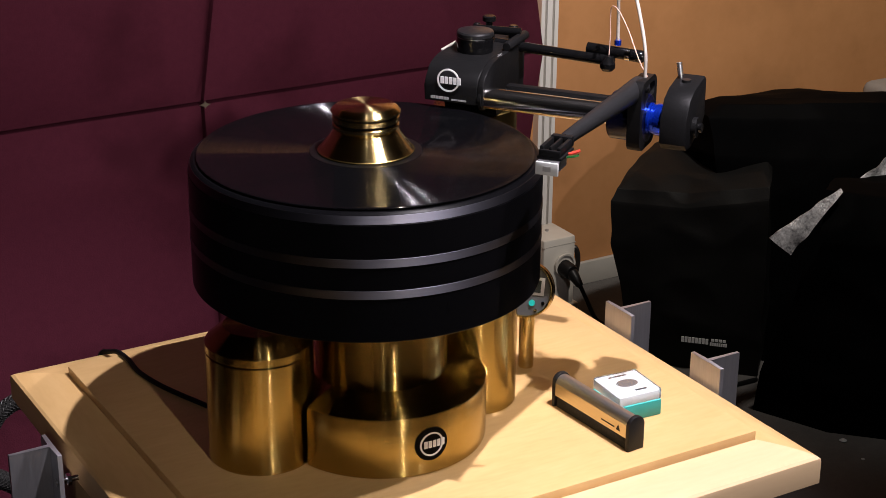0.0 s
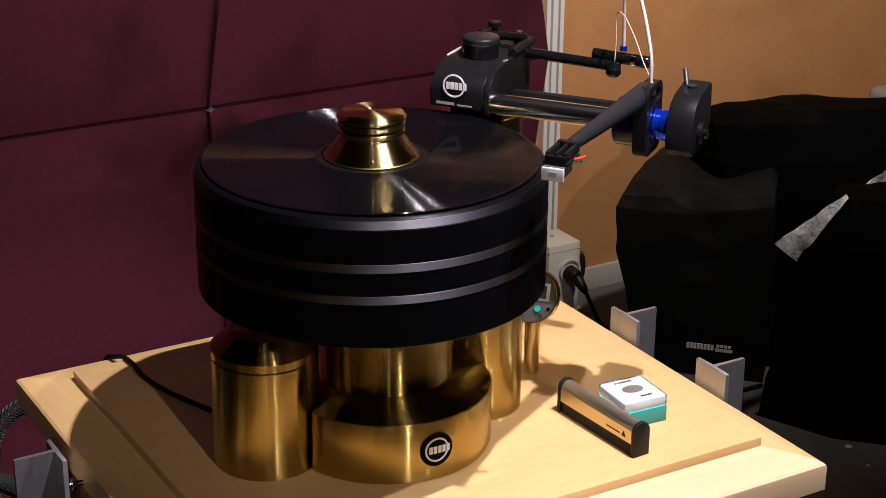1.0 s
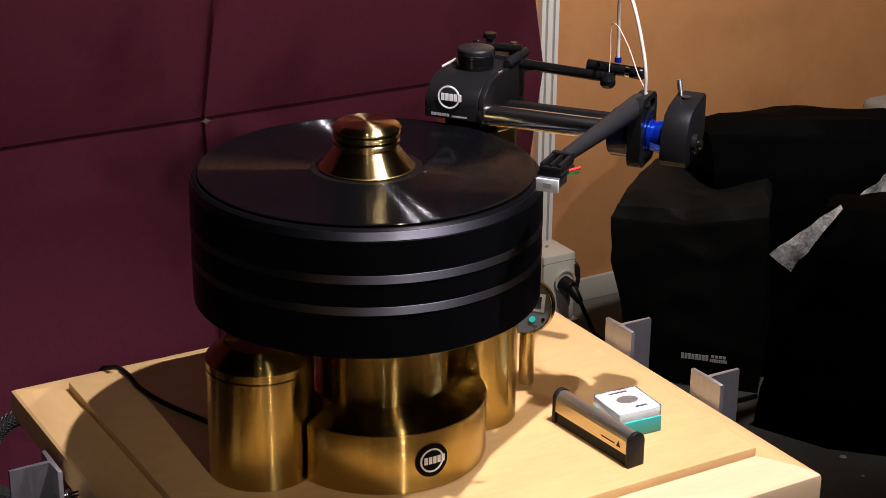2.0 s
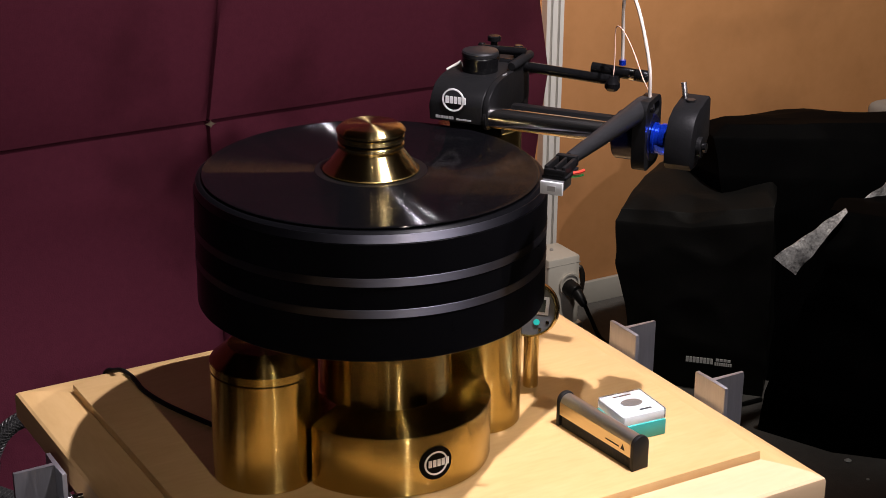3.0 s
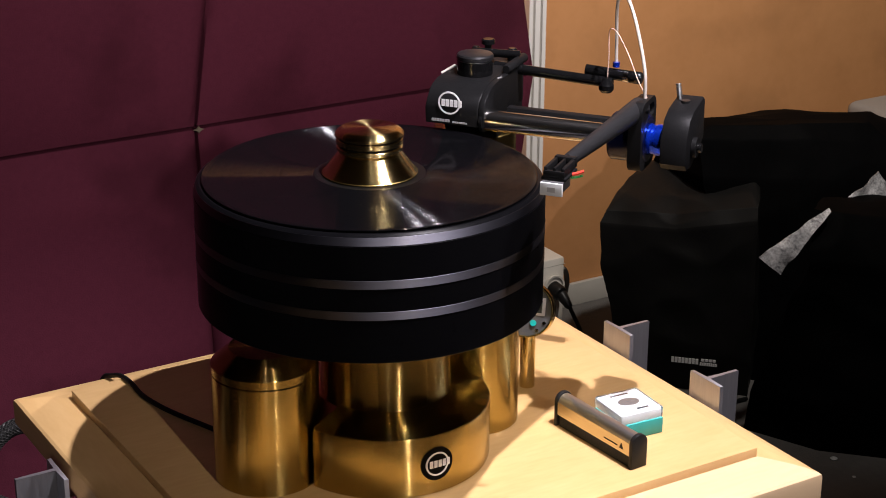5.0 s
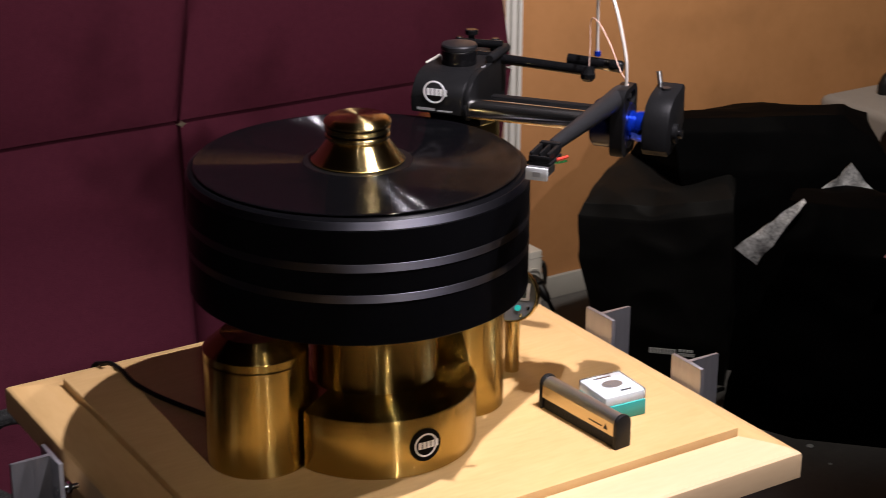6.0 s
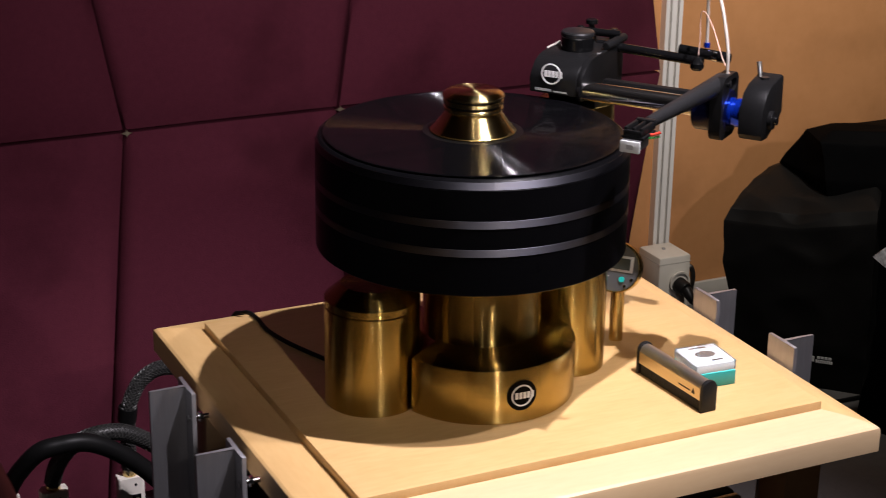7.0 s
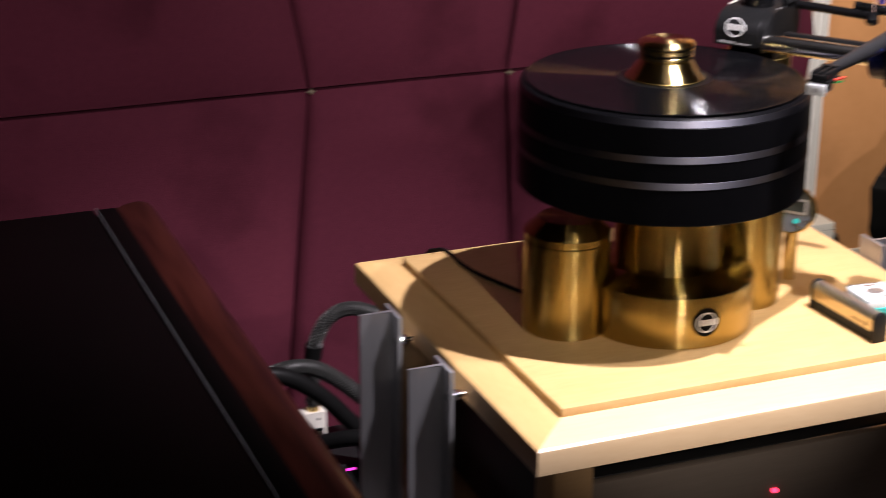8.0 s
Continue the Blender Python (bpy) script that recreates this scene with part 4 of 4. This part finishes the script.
def braid(points, r, strands=10, pitch=0.055):
    """Thin strands wound both ways round a cable."""
    line = smooth_path(points, 40)
    sides, side, run, runs = [], Vector((0.31, 0.77, 0.55)), 0.0, []
    for i, p in enumerate(line):
        way = (line[min(i + 1, len(line) - 1)] - line[max(i - 1, 0)]).normalized()
        side = (side - way * side.dot(way)).normalized()
        sides.append((side.copy(), way.cross(side)))
        run += (p - line[i - 1]).length if i else 0.0
        runs.append(run)
    bm = bmesh.new()
    for turn in (1, -1):
        for k in range(strands):
            rows = []
            for p, (u, v), s in zip(line, sides, runs):
                a = 2 * math.pi * (k / strands + turn * s / pitch)
                out, round_way = math.cos(a) * u + math.sin(a) * v, math.cos(a) * v - math.sin(a) * u
                lift = r + 0.0005 + 0.0004 * math.sin(strands * a * turn + math.pi * (turn > 0))
                rows.append([bm.verts.new(p + out * (lift + h) + round_way * w) for w, h in ((-0.0011, -0.0006), (-0.0004, 0.0003), (0.0004, 0.0003), (0.0011, -0.0006))])
            for lo, hi in zip(rows, rows[1:]):
                for j in range(3):
                    bm.faces.new((lo[j], lo[j + 1], hi[j + 1], hi[j]))
    return bm


for pts, r, mat, label in (
        ([(-0.17, 0.77, -0.426), (-0.172, 0.76, -0.38), (-0.175, 0.74, -0.32), (-0.164, 0.74, -0.29), (-0.15, 0.74, -0.272), (-0.128, 0.735, -0.259), (-0.1, 0.72, -0.258), (-0.06, 0.69, -0.275), (0.0, 0.62, -0.32)], 0.0105, BRAID, "thick cable in a grey braided sleeve"),
        ([(-0.283, 0.772, -0.426), (-0.28, 0.75, -0.39), (-0.27, 0.7, -0.34), (-0.24, 0.68, -0.318), (-0.198, 0.68, -0.322), (-0.155, 0.68, -0.35), (-0.115, 0.67, -0.385), (-0.05, 0.64, -0.43)], 0.0115, BRAID, "thick cable in a grey braided sleeve"),
        ([(-0.38, 0.78, -0.6), (-0.365, 0.72, -0.42), (-0.33, 0.67, -0.33), (-0.29, 0.66, -0.314), (-0.247, 0.66, -0.32), (-0.197, 0.66, -0.354), (-0.154, 0.66, -0.4), (-0.125, 0.66, -0.445), (-0.1, 0.66, -0.55)], 0.013, RUBBER, "thick black mains cable"),
        ([(-0.36, 0.82, F0 + 0.014), (-0.32, 0.78, -0.6), (-0.22, 0.68, -0.46), (-0.12, 0.6, -0.42), (-0.02, 0.56, -0.5), (0.05, 0.56, F0 + 0.014)], 0.013, RUBBER, "thick black mains cable")):
    cable = thing("power_cable", label=label, category="cable", group="thick power cables")
    core = part("core", hose(pts, r, 14, 10), mat, cable)
    if mat is BRAID:
        tagged(part("sleeve", braid(pts, r), STRAND, core, "grey braided sleeve strands"), kind="stuff")
part("clamp_ring", rod((-0.1765, 0.743, -0.335), (-0.1745, 0.74, -0.313), 0.0138, n=20), RUBBER, cable)

# ---- socket box at the foot of the post ----
sock = thing("socket_box", 1.262, 1.51, FLOOR_Z, label="white plastic mains socket box at the wall post", category="socket")
part("case", box(-0.06, 0.02, -0.03, 0.058, 0.02, 0.1735, 0.005), WHITE_PLASTIC, sock)
part("foot_plate", box(-0.062, 0.03, -0.035, 0.06, 0.0, 0.0195, 0.002), WHITE_PLASTIC, sock)
part("lid_seam", box(-0.0606, 0.0206, -0.0306, 0.0582, 0.1575, 0.1583), SKIRTING, sock)
part("socket_face", lathe([(0.0, 0.0), (0.02, 0.0), (0.021, 0.004), (0.025, 0.0045), (0.025, 0.0), (0.0245, -0.001), (0, -0.001)], 32), WHITE_PLASTIC, sock, "round socket face").matrix_basis = pose(-0.008, -0.0325, 0.113, 90, 0, 0)
part("screw", rod((-0.02, 0.02, 0.1735), (-0.02, 0.02, 0.1765), 0.004, n=16), ALUMINIUM, sock)
part("latch", hose([(0.026, 0.0, 0.13), (0.036, -0.004, 0.133), (0.042, -0.006, 0.122), (0.044, -0.006, 0.1), (0.042, -0.002, 0.07)], 0.006, 8), DARK_METAL, sock, "dark metal latch")
plug = thing("black_plug", 1.25, 1.475, FLOOR_Z + 0.109, label="black mains plug in the white socket box", category="plug")
body = part("body", rod((0, 0.0, 0), (0.004, -0.026, -0.004), 0.0175, 0.0165, n=24, rings=((0, 1), (0.85, 1), (1, 0.88))), BLACK_PLASTIC, plug)
part("grip", rod((0.0035, -0.025, -0.004), (0.008, -0.052, -0.026), 0.0135, 0.0075, n=20, rings=((0, 0.9), (0.15, 1), (0.9, 1), (1, 0.8))), BLACK_PLASTIC, body, "tapered ribbed grip")
part("cord", hose([(0.008, -0.05, -0.024), (0.012, -0.07, -0.05), (0.024, -0.095, -0.09), (0.06, -0.12, -0.1045), (0.13, -0.14, -0.1045), (0.2, -0.17, -0.1045)], 0.0045, 10), RUBBER, plug, "black cord")
solid("floor_cable", hose([(0.95, 0.92, FLOOR_Z + 0.005), (1.1, 0.98, FLOOR_Z + 0.005), (1.25, 1.02, FLOOR_Z + 0.005), (1.4, 1.02, FLOOR_Z + 0.005)], 0.0045, 8), RUBBER, "black cable lying on the floor", "cable")

# ---- cloth-covered heaps ----


def draped(name, rings, seed, mat, label, category, crease=0.012, fine=14):
    """A cloth cover over a boxy heap: rings of corner places from the floor up, filled in straight and then creased."""
    bm = bmesh.new()
    count, rows = len(rings[0]), []
    full = []
    for lo, hi in zip(rings, rings[1:]):
        for j in range(fine):
            full.append([Vector(p).lerp(Vector(q), j / fine) for p, q in zip(lo, hi)])
    full.append([Vector(p) for p in rings[-1]])
    mid = sum(full[-1], Vector()) / count
    for k in range(1, 7):
        full.append([p.lerp(mid, k / 7) for p in [Vector(q) for q in rings[-1]]])
    for ring in full:
        row = []
        for a, b in zip(ring, ring[1:] + ring[:1]):
            for i in range(fine):
                p = a.lerp(b, i / fine)
                q = p * 5 + Vector((seed, seed * 2, 0))
                sharp = 1 - 2 * abs(noise.noise(q * 0.8)) + 0.6 * (1 - 2 * abs(noise.noise(q * 1.9 + Vector((3, 1, 2)))))
                out = (p - Vector((mid.x, mid.y, p.z - 0.05))).normalized()
                w = crease * (sharp + 0.2 * noise.noise(q * 4)) * min(1.0, (p.z - FLOOR_Z) * 12)
                row.append(bm.verts.new(p + out * w))
        rows.append(row)
    n = len(rows[0])
    for lo, hi in zip(rows, rows[1:]):
        for i in range(n):
            bm.faces.new((lo[i], lo[(i + 1) % n], hi[(i + 1) % n], hi[i]))
    bm.faces.new(rows[-1])
    bm.faces.new(rows[0][::-1])
    t = thing(name, mid.x, mid.y, FLOOR_Z, label=label, category=category)
    bmesh.ops.translate(bm, verts=bm.verts, vec=(-mid.x, -mid.y, -FLOOR_Z))
    part("cloth", bm, mat, t, "", 50)
    return t


F = FLOOR_Z
cover = draped("box_cover", [
    [(1.24, 1.22, F), (1.325, 1.13, F), (1.415, 1.035, F), (1.6, 1.22, F), (1.53, 1.33, F), (1.42, 1.4, F)],
    [(1.228, 1.232, -0.56), (1.315, 1.138, -0.56), (1.408, 1.042, -0.56), (1.6, 1.22, -0.55), (1.52, 1.33, -0.55), (1.4, 1.38, -0.55)],
    [(1.21, 1.246, -0.385), (1.305, 1.145, -0.385), (1.402, 1.05, -0.355), (1.59, 1.22, -0.33), (1.48, 1.3, -0.34), (1.35, 1.32, -0.38)],
    [(1.222, 1.248, -0.362), (1.318, 1.155, -0.36), (1.41, 1.06, -0.332), (1.57, 1.21, -0.262), (1.45, 1.28, -0.27), (1.34, 1.29, -0.305)],
    [(1.27, 1.25, -0.34), (1.335, 1.18, -0.335), (1.42, 1.09, -0.315), (1.53, 1.2, -0.26), (1.44, 1.26, -0.268), (1.355, 1.275, -0.298)]],
    1.3, BAG, "black nylon cover with a pale print over a box", "cover", 0.015, 22)
draped("equipment_cover", [
    [(1.42, 1.14, F), (1.58, 0.98, F), (1.81, 0.93, F), (1.88, 1.12, F), (1.66, 1.3, F), (1.5, 1.35, F)],
    [(1.4, 1.14, -0.45), (1.58, 1.0, -0.45), (1.8, 0.95, -0.46), (1.865, 1.1, -0.45), (1.63, 1.28, -0.45), (1.45, 1.33, -0.45)],
    [(1.37, 1.14, -0.29), (1.58, 1.03, -0.3), (1.77, 0.98, -0.31), (1.83, 1.1, -0.29), (1.63, 1.26, -0.29), (1.36, 1.28, -0.29)],
    [(1.365, 1.16, -0.215), (1.56, 1.07, -0.225), (1.74, 1.02, -0.258), (1.8, 1.1, -0.232), (1.61, 1.2, -0.21), (1.37, 1.22, -0.205)],
    [(1.4, 1.17, -0.198), (1.54, 1.1, -0.2), (1.69, 1.06, -0.21), (1.73, 1.1, -0.204), (1.58, 1.16, -0.203), (1.42, 1.2, -0.194)]],
    2.6, BAG_SOFT, "black cloth draped over a tall heap of equipment", "cover", 0.009)
bag = draped("equipment_bag", [
    [(1.315, 0.93, F), (1.49, 0.88, F), (2.05, 0.86, F), (2.1, 0.6, F), (1.66, 0.5, F), (1.375, 0.79, F)],
    [(1.34, 0.87, -0.52), (1.47, 0.88, -0.5), (2.03, 0.87, -0.5), (2.06, 0.7, -0.5), (1.7, 0.58, -0.52), (1.43, 0.76, -0.52)],
    [(1.37, 0.83, -0.36), (1.46, 0.9, -0.34), (1.9, 0.9, -0.37), (1.92, 0.78, -0.4), (1.7, 0.68, -0.39), (1.5, 0.75, -0.37)],
    [(1.385, 0.855, -0.268), (1.45, 0.89, -0.272), (1.72, 0.9, -0.335), (1.74, 0.82, -0.345), (1.65, 0.78, -0.335), (1.5, 0.82, -0.3)]],
    4.1, BAG_SOFT, "slumped black cloth bag lying on the floor", "bag", 0.016)


def cloth_print(start, low, high, width, count, label):
    """A row of plain blocks on the cover's front, which runs towards (0.7, -0.71)."""
    bm = blocks(start, start + width, low, high, count, -0.0275, -0.0255, 0.22)
    bm.transform(Matrix.Translation((1.31 - cover.location.x, 1.143 - cover.location.y, -FLOOR_Z)) @ Matrix.Rotation(radians(-45.4), 4, "Z"))
    part("print_bar", bm, WHITE_PRINT, cover, label)


cloth_print(0.0, -0.651, -0.64, 0.054, 8, "row of pale printed blocks")
cloth_print(0.058, -0.6435, -0.6385, 0.03, 4, "row of small pale printed blocks")
cloth_print(0.056, -0.6525, -0.6465, 0.034, 8, "row of small pale printed blocks")


def flake(points, n, seed, mat, name, label, category, rise=0.012):
    """A crumpled sheet over four corners in space, with a little thickness."""
    bm = bmesh.new()
    a, b, c, d = [Vector(p) for p in points]
    nrm = (b - a).cross(d - a).normalized()
    layers = []
    for off in (0.0, -0.0015):
        grid = []
        for j in range(n + 1):
            row = []
            for i in range(n + 1):
                u, v = i / n, j / n
                p = (a * (1 - u) + b * u) * (1 - v) + (d * (1 - u) + c * u) * v
                w = noise.noise(p * 28 + Vector((seed, 0, 0))) * rise
                row.append(bm.verts.new(p + nrm * (w + off)))
            grid.append(row)
        layers.append(grid)
    for k, grid in enumerate(layers):
        for j in range(n):
            for i in range(n):
                f = (grid[j][i], grid[j][i + 1], grid[j + 1][i + 1], grid[j + 1][i])
                bm.faces.new(f if k == 0 else f[::-1])
    lo, hi = layers[1], layers[0]
    ring = lambda g: g[0] + [r[-1] for r in g[1:]] + g[-1][-2::-1] + [r[0] for r in g[-2:0:-1]]
    rl, rh = ring(lo), ring(hi)
    for i in range(len(rl)):
        j = (i + 1) % len(rl)
        bm.faces.new((rl[i], rl[j], rh[j], rh[i]))
    return solid(name, bm, mat, label, category, angle=80)


flake([(1.243, 0.845, -0.329), (1.279, 0.825, -0.362), (1.391, 0.825, -0.264), (1.393, 0.835, -0.260)], 30, 2.0, BUBBLE, "bubble_wrap", "crumpled bubble wrap sticking out of the cover", "bubble wrap")
flake([(1.504, 0.900, -0.280), (1.528, 0.890, -0.324), (1.666, 0.890, -0.347), (1.587, 0.910, -0.246)], 30, 5.0, BUBBLE, "bubble_wrap", "crumpled bubble wrap sticking out of the cover", "bubble wrap")
tag = flake([(1.458, 0.690, -0.338), (1.512, 0.660, -0.362), (1.509, 0.660, -0.337), (1.487, 0.700, -0.334)], 10, 7.0, PINK, "paper_label", "pink paper label on the bag", "", 0.003)
tag.parent = bag
tag.matrix_parent_inverse = Matrix.Translation(-bag.location)

# ---- grey equipment case behind the covers ----
case = thing("equipment_case", 2.0, 1.43, FLOOR_Z, label="grey moulded plastic equipment case with black handle", category="case")
body = part("shell", box(0.0, 0.4, -0.55, 0.0, 0.0, 0.423, 0.02, segs=4), CASE_GREY, case)
part("port", rod((-0.0005, -0.237, 0.365), (-0.004, -0.237, 0.365), 0.034, n=32), GLOSS_BLACK, body, "round dark opening")
for i in range(4):
    part("vent", prism(rounded(-0.305 - 0.022 * i, -0.295 - 0.022 * i, 0.31, 0.375, 0.004), -0.0018, -0.0003, "x"), GLOSS_BLACK, body, "dark vent slot")
part("handle", hose([(0.125, -0.08, 0.42), (0.125, -0.08, 0.445), (0.15, -0.08, 0.462), (0.25, -0.08, 0.465), (0.3, -0.08, 0.45), (0.31, -0.08, 0.42)], 0.014, 14), BLACK_PLASTIC, case, "black carrying handle")

for x, y, r in ((1.377, 0.75, 0.006), (1.36, 0.68, 0.003), (1.2, 1.35, 0.004)):
    ob = solid("floor_debris", lathe([(0, 0), (r, 0), (r * 1.2, r * 0.3), (r * 0.6, r * 0.7), (0, r * 0.8)], 9), CARD, "small scrap of white paper on the floor", "debris", "scraps on the floor")
    ob.location = (x, y, FLOOR_Z)
